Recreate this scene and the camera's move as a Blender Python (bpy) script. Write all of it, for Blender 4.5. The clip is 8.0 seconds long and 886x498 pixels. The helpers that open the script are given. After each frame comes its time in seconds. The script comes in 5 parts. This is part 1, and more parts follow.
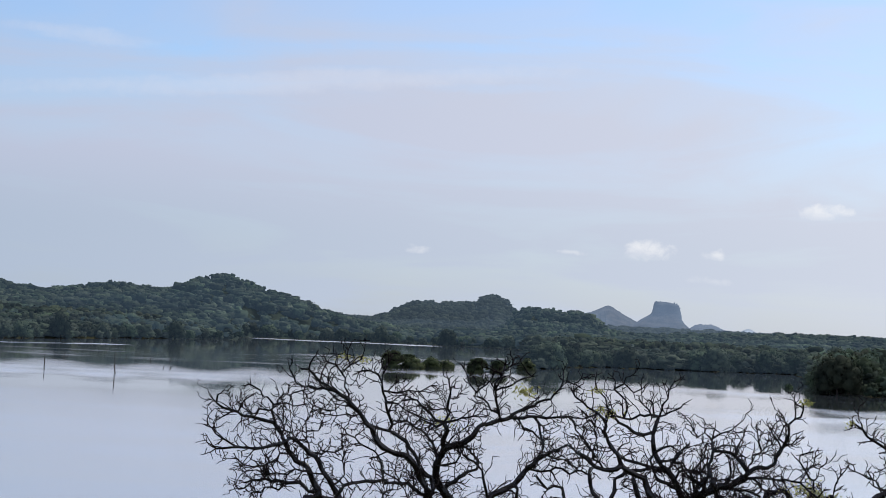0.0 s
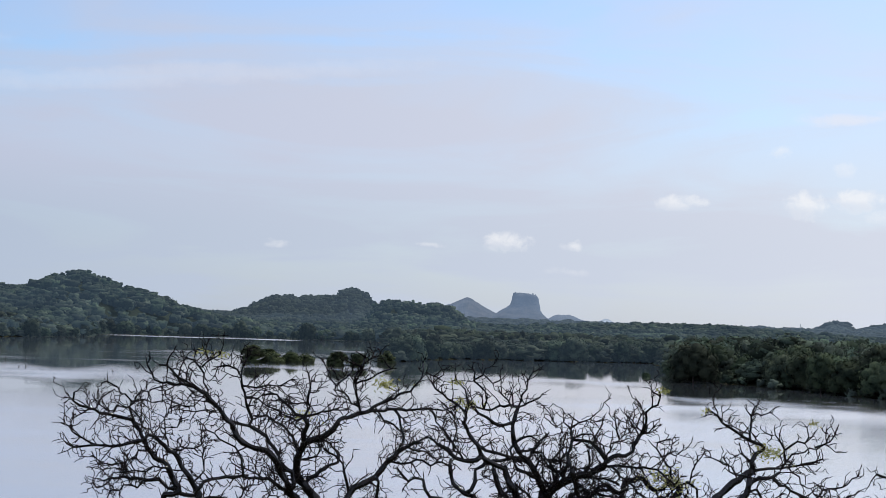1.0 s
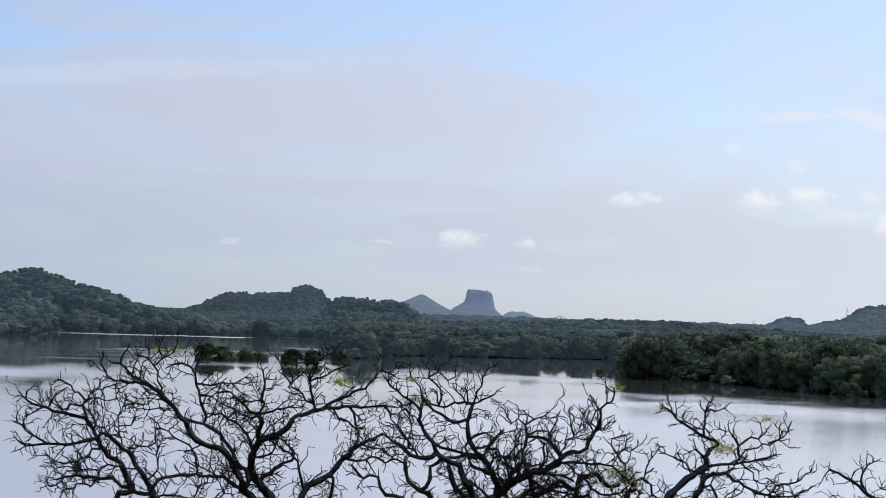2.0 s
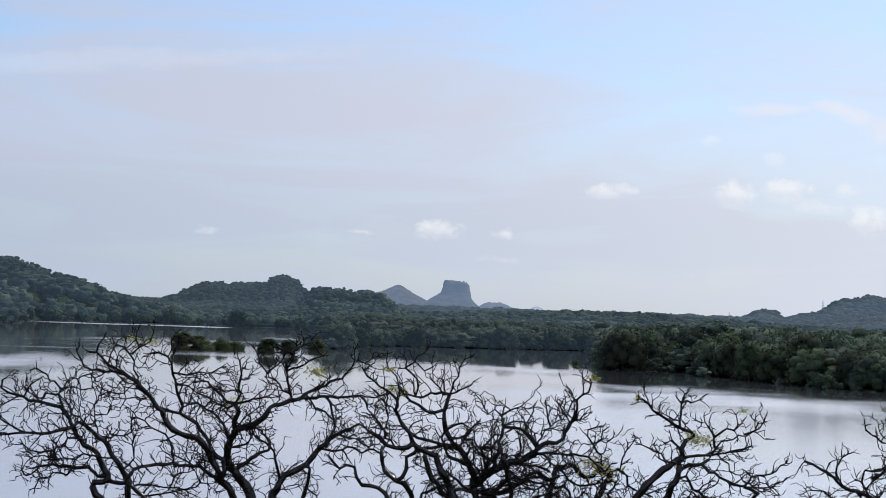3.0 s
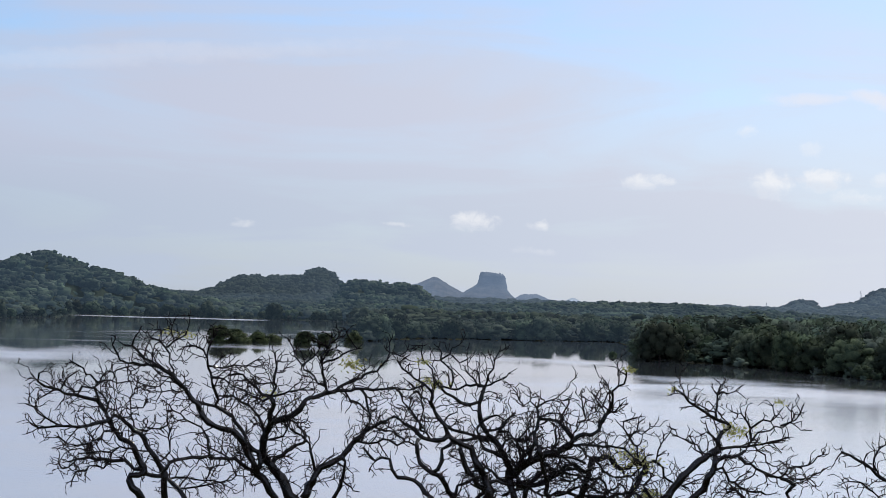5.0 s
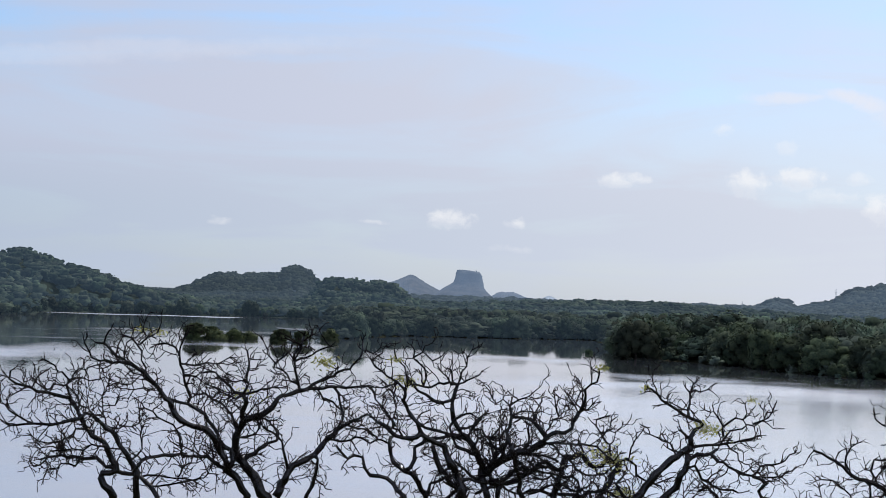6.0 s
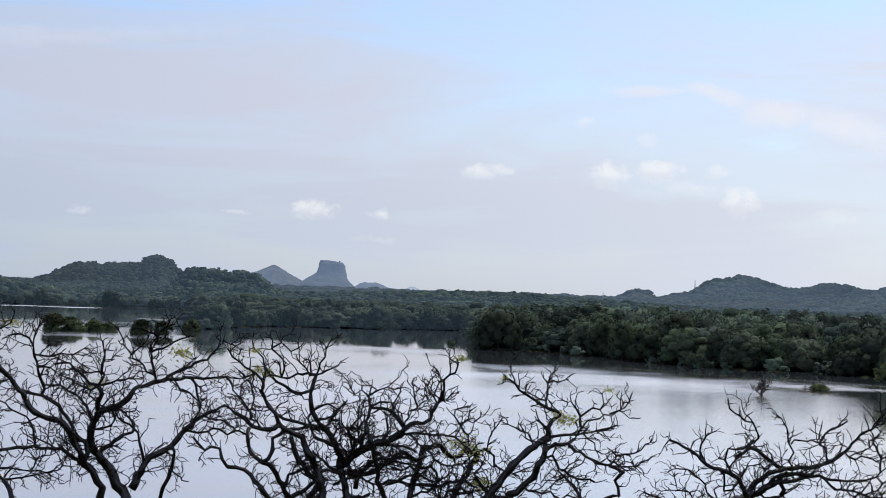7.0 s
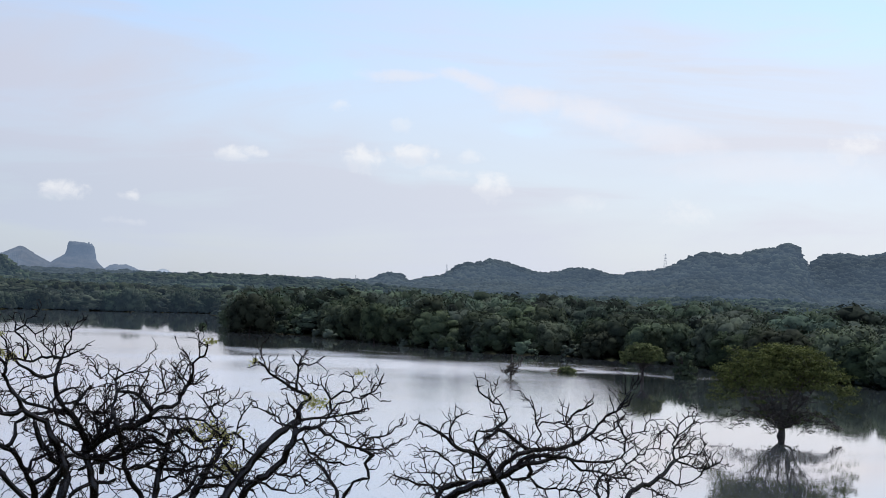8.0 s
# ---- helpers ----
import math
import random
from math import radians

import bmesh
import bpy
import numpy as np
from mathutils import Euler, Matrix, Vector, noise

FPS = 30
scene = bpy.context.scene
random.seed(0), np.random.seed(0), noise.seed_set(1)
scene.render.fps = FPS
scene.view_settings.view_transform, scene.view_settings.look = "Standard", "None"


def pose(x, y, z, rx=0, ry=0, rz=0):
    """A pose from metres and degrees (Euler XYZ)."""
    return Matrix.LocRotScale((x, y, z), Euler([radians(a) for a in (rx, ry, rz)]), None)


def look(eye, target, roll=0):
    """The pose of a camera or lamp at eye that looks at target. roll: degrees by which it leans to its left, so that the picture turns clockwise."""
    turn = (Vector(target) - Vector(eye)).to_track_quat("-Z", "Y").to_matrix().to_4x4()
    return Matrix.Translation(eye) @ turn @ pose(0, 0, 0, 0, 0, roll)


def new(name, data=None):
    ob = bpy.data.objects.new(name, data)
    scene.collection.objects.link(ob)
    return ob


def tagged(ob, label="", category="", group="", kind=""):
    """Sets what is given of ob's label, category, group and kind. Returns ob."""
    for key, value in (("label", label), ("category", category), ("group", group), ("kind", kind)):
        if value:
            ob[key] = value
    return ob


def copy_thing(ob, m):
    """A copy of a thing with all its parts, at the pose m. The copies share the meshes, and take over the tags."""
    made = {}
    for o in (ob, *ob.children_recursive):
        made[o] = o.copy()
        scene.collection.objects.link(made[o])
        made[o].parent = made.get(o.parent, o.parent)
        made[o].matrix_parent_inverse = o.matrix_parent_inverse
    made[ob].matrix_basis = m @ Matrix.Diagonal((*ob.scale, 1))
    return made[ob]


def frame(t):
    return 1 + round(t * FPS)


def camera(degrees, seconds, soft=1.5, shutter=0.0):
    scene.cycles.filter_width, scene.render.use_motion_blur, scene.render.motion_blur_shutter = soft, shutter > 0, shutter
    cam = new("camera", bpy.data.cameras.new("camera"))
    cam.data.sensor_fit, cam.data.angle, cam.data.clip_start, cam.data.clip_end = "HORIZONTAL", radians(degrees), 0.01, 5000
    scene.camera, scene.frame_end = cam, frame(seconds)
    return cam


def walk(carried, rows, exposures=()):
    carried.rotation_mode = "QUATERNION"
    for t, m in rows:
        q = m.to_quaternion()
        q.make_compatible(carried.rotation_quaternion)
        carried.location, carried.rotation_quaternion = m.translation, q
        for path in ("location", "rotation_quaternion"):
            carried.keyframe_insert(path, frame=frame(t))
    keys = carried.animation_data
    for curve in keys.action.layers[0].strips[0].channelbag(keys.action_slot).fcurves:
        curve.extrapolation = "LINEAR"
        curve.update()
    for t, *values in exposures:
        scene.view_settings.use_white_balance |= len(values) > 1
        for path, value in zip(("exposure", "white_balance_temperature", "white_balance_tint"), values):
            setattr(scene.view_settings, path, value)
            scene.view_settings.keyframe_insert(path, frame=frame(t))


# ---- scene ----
# ---- camera and walk: a handheld zoom pan from a terrace above a lake ----
EYE = 18.0
cam = camera(26.72, 8.0, soft=0.65)
# seconds, x, y, z off the eye's first place, yaw, pitch, lean
ROWS = [
    (0.0, 0.000, 0.000, 0.000, 0.000, 2.250, 2.800),
    (0.5, 0.006, 0.008, -0.002, -2.714, 2.191, 2.416),
    (1.0, 0.010, 0.001, -0.002, -4.335, 2.217, 2.014),
    (1.5, 0.006, 0.014, -0.002, -5.196, 2.242, 1.792),
    (3.0, -0.005, 0.017, -0.004, -6.466, 1.907, 2.119),
    (3.5, -0.010, 0.057, -0.005, -6.675, 1.833, 1.983),
    (4.0, -0.018, 0.043, -0.002, -6.447, 1.768, 1.857),
    (4.5, -0.001, 0.039, -0.003, -5.805, 1.641, 1.829),
    (4.7, 0.006, 0.041, -0.002, -5.589, 1.640, 1.845),
    (5.0, 0.025, 0.046, -0.001, -5.370, 1.622, 1.870),
    (5.25, 0.042, 0.049, 0.000, -5.295, 1.604, 1.895),
    (5.5, 0.060, 0.053, 0.001, -5.361, 1.584, 1.922),
    (5.8, 0.075, 0.057, 0.002, -5.687, 1.562, 1.950),
    (6.0, 0.085, 0.060, 0.003, -6.091, 1.578, 1.970),
    (6.5, 0.144, 0.104, 0.001, -7.806, 1.560, 2.075),
    (7.0, 0.163, 0.110, 0.005, -10.298, 1.434, 2.055),
    (7.5, 0.175, 0.152, 0.008, -13.666, 1.313, 2.138),
    (8.0, 0.225, 0.250, 0.001, -17.889, 1.200, 2.312),
]
walk(cam, [(t, pose(x, y, EYE + z, 90 + pitch, 0, yaw) @ pose(0, 0, 0, 0, 0, lean)) for t, x, y, z, yaw, pitch, lean in ROWS])

# ---- sky and sun ----
SUN_AZ, SUN_EL = 36.0, 54.0          # degrees to the right of north (+y), and up
world = bpy.data.worlds.new("sky")
scene.world = world
world.use_nodes = True
wt = world.node_tree
wt.nodes.clear()


class Net:
    """A short hand for building node trees."""

    def __init__(self, tree):
        self.tree = tree

    def add(self, kind, **inputs):
        node = self.tree.nodes.new(kind)
        for key, value in inputs.items():
            self.put(node, key.replace("_", " "), value)
        return node

    def put(self, node, key, value):
        socket = node.inputs[int(key[1:])] if key[0] == "i" and key[1:].isdigit() else node.inputs[key]
        if isinstance(value, bpy.types.NodeSocket):
            self.tree.links.new(value, socket)
        else:
            socket.default_value = value

    def math(self, op, a, b=0.0, clamp=False):
        node = self.tree.nodes.new("ShaderNodeMath")
        node.operation, node.use_clamp = op, clamp
        self.put(node, "i0", a)
        self.put(node, "i1", b)
        return node.outputs[0]

    def ramp(self, value, lo, hi, out_lo=0.0, out_hi=1.0):
        node = self.tree.nodes.new("ShaderNodeMapRange")
        node.interpolation_type = "SMOOTHSTEP"
        for i, v in enumerate((value, lo, hi, out_lo, out_hi)):
            self.put(node, "i%d" % i, v)
        return node.outputs[0]

    def mix(self, fac, a, b):
        node = self.tree.nodes.new("ShaderNodeMix")
        node.data_type = "RGBA"
        self.put(node, "i0", fac)
        self.put(node, "i6", a)
        self.put(node, "i7", b)
        return node.outputs[2]

    def noise(self, vector, scale, detail=4.0, rough=0.55, distort=0.0):
        node = self.add("ShaderNodeTexNoise", Scale=scale, Detail=detail, Roughness=rough, Distortion=distort)
        if vector is not None:
            self.put(node, "Vector", vector)
        return node.outputs[0]


w = Net(wt)
sky = w.add("ShaderNodeTexSky")
sky.sky_type, sky.sun_disc = "NISHITA", False
sky.sun_elevation, sky.sun_rotation = radians(SUN_EL), radians(SUN_AZ)
sky.air_density, sky.dust_density, sky.ozone_density, sky.altitude = 1.0, 1.2, 2.0, 200
place = w.add("ShaderNodeTexCoord")
split = w.add("ShaderNodeSeparateXYZ", Vector=place.outputs["Generated"])
sx, sy, sz = split.outputs
az = w.math("MULTIPLY", w.math("ARCTAN2", sx, sy), 57.2958)
el = w.math("MULTIPLY", w.math("ARCSINE", sz), 57.2958)
dome = w.add("ShaderNodeCombineXYZ", X=az, Y=w.math("MULTIPLY", el, 2.6), Z=0.0).outputs[0]
puff = w.add("ShaderNodeCombineXYZ", X=az, Y=el, Z=3.0).outputs[0]
# thin high cloud, in long soft streaks over the blue
veil = w.noise(dome, 0.085, 5.0, 0.5, 0.8)
streak = w.noise(w.add("ShaderNodeCombineXYZ", X=w.math("MULTIPLY", az, 0.30), Y=w.math("MULTIPLY", el, 2.4), Z=7.0).outputs[0], 0.20, 5.0, 0.55, 0.7)
low_veil = w.math("ADD", w.ramp(el, 3.5, 10.0, 0.97, 0.36), w.ramp(el, 11.0, 24.0, 0.0, 0.34))
veiled = w.math("ADD", w.math("ADD", low_veil, w.ramp(veil, 0.26, 0.80, -0.20, 0.22)), w.ramp(streak, 0.40, 0.72, -0.12, 0.34), clamp=True)
# small fair-weather clouds: azimuth, elevation, half width, half height in degrees, strength
CUMULI = [
    (6.29, 2.51, 0.73, 0.31, 1.00), (8.32, 2.46, 0.31, 0.19, 0.80), (11.53, 3.85, 0.76, 0.24, 0.85), (15.20, 3.87, 0.62, 0.42, 0.95),
    (16.77, 4.05, 0.87, 0.31, 0.90), (17.88, 3.53, 1.04, 0.24, 0.50), (19.30, 3.15, 0.61, 0.49, 0.90), (18.75, 4.06, 0.42, 0.24, 0.55),
    (14.47, 5.44, 0.31, 0.21, 0.60), (16.48, 4.94, 0.45, 0.24, 0.40), (25.20, 2.53, 0.76, 0.42, 0.50), (30.21, 4.70, 0.69, 0.52, 0.70),
    (3.95, 2.34, 0.45, 0.10, 0.50), (-0.70, 2.20, 0.42, 0.12, 0.50), (22.27, 2.78, 0.78, 0.24, 0.30), (8.14, 1.62, 0.56, 0.14, 0.30),
]
# long wisps of high cloud: azimuth, elevation, half width, half height, slant, strength; below nought: an opening to the blue
WISPS = [
    (-5.2, 7.10, 8.6, 0.34, 0.085, 0.34), (-11.4, 8.10, 2.4, 0.24, -0.06, 0.30), (-6.5, 7.95, 4.2, 0.36, 0.06, -0.22), (2.6, 8.6, 3.6, 0.30, 0.05, -0.16),
    (1.5, 7.25, 2.6, 0.16, 0.04, -0.16), (12.0, 6.5, 3.2, 0.8, 0.0, -0.14), (16.4, 6.48, 1.3, 0.17, 0.03, 0.70), (18.5, 6.35, 1.1, 0.26, -0.28, 0.80),
    (20.4, 5.80, 1.3, 0.42, -0.10, 0.85), (22.4, 5.52, 1.5, 0.50, -0.16, 0.80), (24.6, 4.85, 1.9, 0.50, -0.18, 0.60), (27.6, 4.0, 3.2, 0.50, 0.0, 0.40),
    (20.4, 4.98, 0.9, 0.28, -0.05, -0.18), (16.6, 3.25, 0.9, 0.24, 0.0, -0.14),
]
ragged = w.noise(puff, 2.2, 6.0, 0.62, 0.4)
drift_x = w.math("MULTIPLY", w.math("SUBTRACT", w.noise(puff, 0.9, 3.0), 0.5), 1.1)
drift_y = w.math("MULTIPLY", w.math("SUBTRACT", w.noise(dome, 0.7, 3.0), 0.5), 0.5)
caz, cel = w.math("ADD", az, drift_x), w.math("ADD", el, drift_y)
veil_drift = w.math("MULTIPLY", w.math("SUBTRACT", w.noise(dome, 0.35, 4.0, 0.6, 0.5), 0.5), 1.3)
wisp, gap = None, None
for a0, e0, hw, hh, slant, s in WISPS:
    along = w.math("SUBTRACT", az, a0)
    dx = w.math("DIVIDE", along, hw)
    dy = w.math("DIVIDE", w.math("ADD", w.math("SUBTRACT", w.math("SUBTRACT", el, e0), w.math("MULTIPLY", along, slant)), w.math("MULTIPLY", veil_drift, 0.5)), hh)
    body = w.math("ADD", w.math("ADD", w.math("MULTIPLY", dx, dx), w.math("MULTIPLY", dy, dy)), w.math("MULTIPLY", w.math("SUBTRACT", ragged, 0.5), 1.6))
    one = w.ramp(body, 1.5, -0.3, 0.0, abs(s))
    if s > 0:
        wisp = one if wisp is None else w.math("MAXIMUM", wisp, one)
    else:
        gap = one if gap is None else w.math("MAXIMUM", gap, one)
cumulus, base_shade = None, None
for a0, e0, hw, hh, s in CUMULI:
    dx = w.math("DIVIDE", w.math("SUBTRACT", caz, a0), hw)
    dy = w.math("DIVIDE", w.math("SUBTRACT", cel, e0), hh)
    d2 = w.math("ADD", w.math("MULTIPLY", dx, dx), w.math("MULTIPLY", dy, dy))
    body = w.math("ADD", d2, w.math("MULTIPLY", w.math("SUBTRACT", ragged, 0.5), 3.6))
    one = w.ramp(body, 1.35, -0.5, 0.0, s * 0.80)
    under = w.math("MULTIPLY", one, w.ramp(w.math("ADD", dy, w.math("MULTIPLY", dx, 0.35)), 0.1, -0.9))
    cumulus = one if cumulus is None else w.math("MAXIMUM", cumulus, one)
    base_shade = under if base_shade is None else w.math("MAXIMUM", base_shade, under)
rows_sky = w.add("ShaderNodeVectorMath", i0=sky.outputs[0], i1=(0.094, 0.110, 0.134))
rows_sky.operation = "MULTIPLY"
glare = w.ramp(az, -25.0, 45.0, 0.0, 1.0)                    # the veil is brighter towards the sun
veil_colour = w.mix(glare, w.mix(w.ramp(el, 2.2, 5.5), (0.418, 0.505, 0.645, 1), (0.492, 0.546, 0.705, 1)), (0.79, 0.812, 0.90, 1))
bright = w.add("ShaderNodeVectorMath", i0=rows_sky.outputs[0])
bright.operation = "SCALE"
w.put(bright, "Scale", w.ramp(az, -20.0, 40.0, 1.0, 1.22))
veiled = w.math("SUBTRACT", veiled, gap, clamp=True)
above = w.mix(veiled, bright.outputs[0], veil_colour)
above = w.mix(wisp, above, w.mix(glare, (0.66, 0.70, 0.82, 1), (0.90, 0.90, 0.96, 1)))
puff_colour = w.mix(base_shade, w.mix(glare, (0.80, 0.82, 0.87, 1), (0.98, 0.985, 1.0, 1)), (0.56, 0.62, 0.76, 1))
lit = w.mix(cumulus, above, puff_colour)
back = w.add("ShaderNodeBackground", Color=lit, Strength=1.0)
wo = w.add("ShaderNodeOutputWorld", Surface=back.outputs[0])

sun = new("sun", bpy.data.lights.new("sun", "SUN"))
sun.data.energy, sun.data.angle, sun.data.color = 3.8, radians(0.6), (1.0, 0.96, 0.90)
to_sun = Vector((math.sin(radians(SUN_AZ)) * math.cos(radians(SUN_EL)), math.cos(radians(SUN_AZ)) * math.cos(radians(SUN_EL)), math.sin(radians(SUN_EL))))
sun.matrix_world = look(to_sun * 200, (0, 0, 0))
scene.view_settings.exposure = 0.0


# ---- materials ----
def material(name, dark, light, scale, rough=0.8, bump=0.3, reach=0.02, fine=6.0, per="", spread=0.0, haze_glow=None, specular=0.3, through_light=0.0):
    """Two tones mixed by broad and by fine noise, with relief; per: vary by object, by island, or by each crown's own
    tone. The optional emission paints in distance haze.
    """
    m = bpy.data.materials.new(name)
    m.use_nodes = True
    n = Net(m.node_tree)
    shader = m.node_tree.nodes["Principled BSDF"]
    coord = n.add("ShaderNodeTexCoord").outputs["Object"]
    broad, grain = n.noise(coord, scale, 3.0), n.noise(coord, scale * fine, 4.0, 0.65)
    fac = n.ramp(n.math("ADD", n.math("MULTIPLY", broad, 0.55), n.math("MULTIPLY", grain, 0.45)), 0.36, 0.64)
    colour = n.mix(fac, (*dark, 1), (*light, 1))
    if per:
        node = n.add({"object": "ShaderNodeObjectInfo", "island": "ShaderNodeNewGeometry", "tone": "ShaderNodeAttribute"}[per])
        if per == "tone":
            node.attribute_name = "tone"
        chance = node.outputs[{"object": "Random", "island": "Random Per Island", "tone": "Fac"}[per]]
        hue = n.add("ShaderNodeHueSaturation", Color=colour, Hue=n.ramp(chance, 0.0, 1.0, 0.5 - spread * 0.045, 0.5 + spread * 0.05),
                    Saturation=n.ramp(n.math("FRACT", n.math("MULTIPLY", chance, 7.3)), 0, 1, 1 - spread * 0.5, 1 + spread * 0.3),
                    Value=n.ramp(n.math("FRACT", n.math("MULTIPLY", chance, 13.7)), 0, 1, 1 - spread * 1.15, 1 + spread))
        colour = hue.outputs[0]
    n.put(shader, "Base Color", colour)
    n.put(shader, "Roughness", n.ramp(grain, 0.2, 0.8, rough - 0.1, min(1.0, rough + 0.1)))
    n.put(shader, "Specular IOR Level", specular)
    if bump:
        b = n.add("ShaderNodeBump", Strength=bump, Distance=reach, Height=grain)
        n.put(shader, "Normal", b.outputs[0])
    # distance haze painted in as emission, mottled by broad noise
    if haze_glow:
        n.put(shader, "Emission Color", n.mix(n.ramp(n.noise(coord, 0.0035, 4.0, 0.6), 0.3, 0.7), (*[c * 0.80 for c in haze_glow], 1), (*[c * 1.2 for c in haze_glow], 1)))
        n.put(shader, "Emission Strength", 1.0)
    if through_light:
        leaf = n.add("ShaderNodeBsdfTranslucent", Color=colour)
        both = n.add("ShaderNodeMixShader", Fac=through_light, i1=shader.outputs[0], i2=leaf.outputs[0])
        n.put(m.node_tree.nodes["Material Output"], "Surface", both.outputs[0])
    return m


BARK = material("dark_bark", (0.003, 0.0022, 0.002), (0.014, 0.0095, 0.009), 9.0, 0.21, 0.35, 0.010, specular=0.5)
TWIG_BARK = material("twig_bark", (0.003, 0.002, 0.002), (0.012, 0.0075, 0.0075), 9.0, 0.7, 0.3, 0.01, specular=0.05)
WET_BARK = material("wet_bark", (0.02, 0.018, 0.016), (0.06, 0.05, 0.045), 3.0, 0.6, 0.4, 0.02)
YOUNG_LEAF = material("young_leaf", (0.20, 0.22, 0.05), (0.42, 0.40, 0.13), 6.0, 0.6, 0.1, 0.01, per="island", spread=0.3, through_light=0.5)
FOLIAGE = material("foliage", (0.0250, 0.0390, 0.0310), (0.0720, 0.0970, 0.0590), 0.25, 0.8, 0.0, 0.1, 7.0, per="object", spread=0.42, specular=0.02, through_light=0.15)
UMBRELLA = material("feathery_foliage", (0.0245, 0.0376, 0.0163), (0.0989, 0.1182, 0.0414), 0.5, 0.75, 0.0, 0.1, 4.0, per="island", spread=0.14, specular=0.02, through_light=0.28)
PALE_FOLIAGE = material("pale_foliage", (0.0515, 0.0728, 0.0356), (0.1524, 0.1812, 0.0824), 0.35, 0.75, 0.0, 0.1, 3.0, per="island", spread=0.15, specular=0.02, through_light=0.25)
# far-shore leaves: air haze put into a greyer tone and a blue emission
HAZE_TONED_FOLIAGE = material("haze_toned_foliage", (0.0203, 0.0296, 0.0250), (0.0640, 0.0820, 0.0550), 0.25, 0.8, 0.0, 0.1, 7.0, per="object", spread=0.42, specular=0.02, through_light=0.12, haze_glow=(0.012, 0.020, 0.030))
FOREST = material("forest", (0.0262, 0.0400, 0.0360), (0.0700, 0.0980, 0.0700), 0.04, 0.85, 0.0, 0.4, 34.0, per="tone", spread=0.55, specular=0.02, through_light=0.22)
# the same painted haze for the far-shore woods and shrubs
HAZE_TONED_FOREST = material("haze_toned_forest", (0.0207, 0.0296, 0.0266), (0.0600, 0.0770, 0.0540), 0.04, 0.85, 0.0, 0.4, 34.0, per="tone", spread=0.42, specular=0.02, through_light=0.20, haze_glow=(0.013, 0.021, 0.032))
# hill woods: a weak blue emission imitates the haze over them
HILL_FOREST = material("hill_forest", (0.0091, 0.0148, 0.0117), (0.0480, 0.0630, 0.0390), 0.02, 0.9, 0.0, 0.4, 25.0, per="tone", spread=0.40, specular=0.02, haze_glow=(0.022, 0.036, 0.055))
ISLET_FOLIAGE = material("islet_foliage", (0.0230, 0.0350, 0.0230), (0.0800, 0.0980, 0.0480), 0.3, 0.8, 0.0, 0.1, 5.0, per="object", spread=0.2, specular=0.02, through_light=0.12)
# plain to far hills: painted haze, the emission growing bluer with distance
PLAIN_FOREST = material("plain_forest", (0.0145, 0.0221, 0.0179), (0.0510, 0.0646, 0.0391), 0.03, 0.9, 0.0, 0.4, 25.0, per="tone", spread=0.42, specular=0.02, through_light=0.2, haze_glow=(0.014, 0.022, 0.034))
HAZY_FOREST = material("hazy_forest", (0.0085, 0.0127, 0.0110), (0.0289, 0.0374, 0.0255), 0.015, 0.9, 0.0, 0.4, 9.0, per="tone", spread=0.24, specular=0.02, haze_glow=(0.035, 0.052, 0.074))
BLUE_HAZE_FOREST = material("distant_forest", (0.009, 0.014, 0.013), (0.034, 0.042, 0.032), 0.008, 0.9, 0.0, 0.4, 9.0, per="tone", spread=0.20, specular=0.02, haze_glow=(0.048, 0.071, 0.106))
# far rock and hills: their blue is haze painted as emission over dark stone
FAR_ROCK = material("far_rock", (0.02, 0.022, 0.025), (0.055, 0.053, 0.05), 0.05, 0.9, 0.5, 1.0, 5.0, specular=0.02, haze_glow=(0.110, 0.158, 0.238))
FAINT_ROCK = material("faint_rock", (0.02, 0.022, 0.025), (0.05, 0.05, 0.05), 0.05, 0.9, 0.0, 1.0, 5.0, specular=0.02, haze_glow=(0.35, 0.43, 0.56))
GROUND = material("ground", (0.010, 0.013, 0.007), (0.030, 0.031, 0.016), 0.05, 0.95, 0.4, 0.05, 30.0, specular=0.02)
# ground under the far woods, with the same haze emission painted in
HILL_GROUND = material("hill_ground", (0.010, 0.015, 0.011), (0.026, 0.034, 0.022), 0.02, 0.95, 0.0, 0.05, 20.0, specular=0.02, haze_glow=(0.016, 0.024, 0.032))
FAR_GROUND = material("far_ground", (0.006, 0.010, 0.010), (0.012, 0.016, 0.014), 0.01, 0.95, 0.0, 0.05, 20.0, specular=0.02, haze_glow=(0.058, 0.084, 0.118))
# ridge towers: dark steel, paled by an emission that imitates haze
STEEL = material("galvanised_steel", (0.07, 0.075, 0.08), (0.12, 0.12, 0.13), 2.0, 0.6, 0.1, 0.01, specular=0.1, haze_glow=(0.14, 0.18, 0.24))


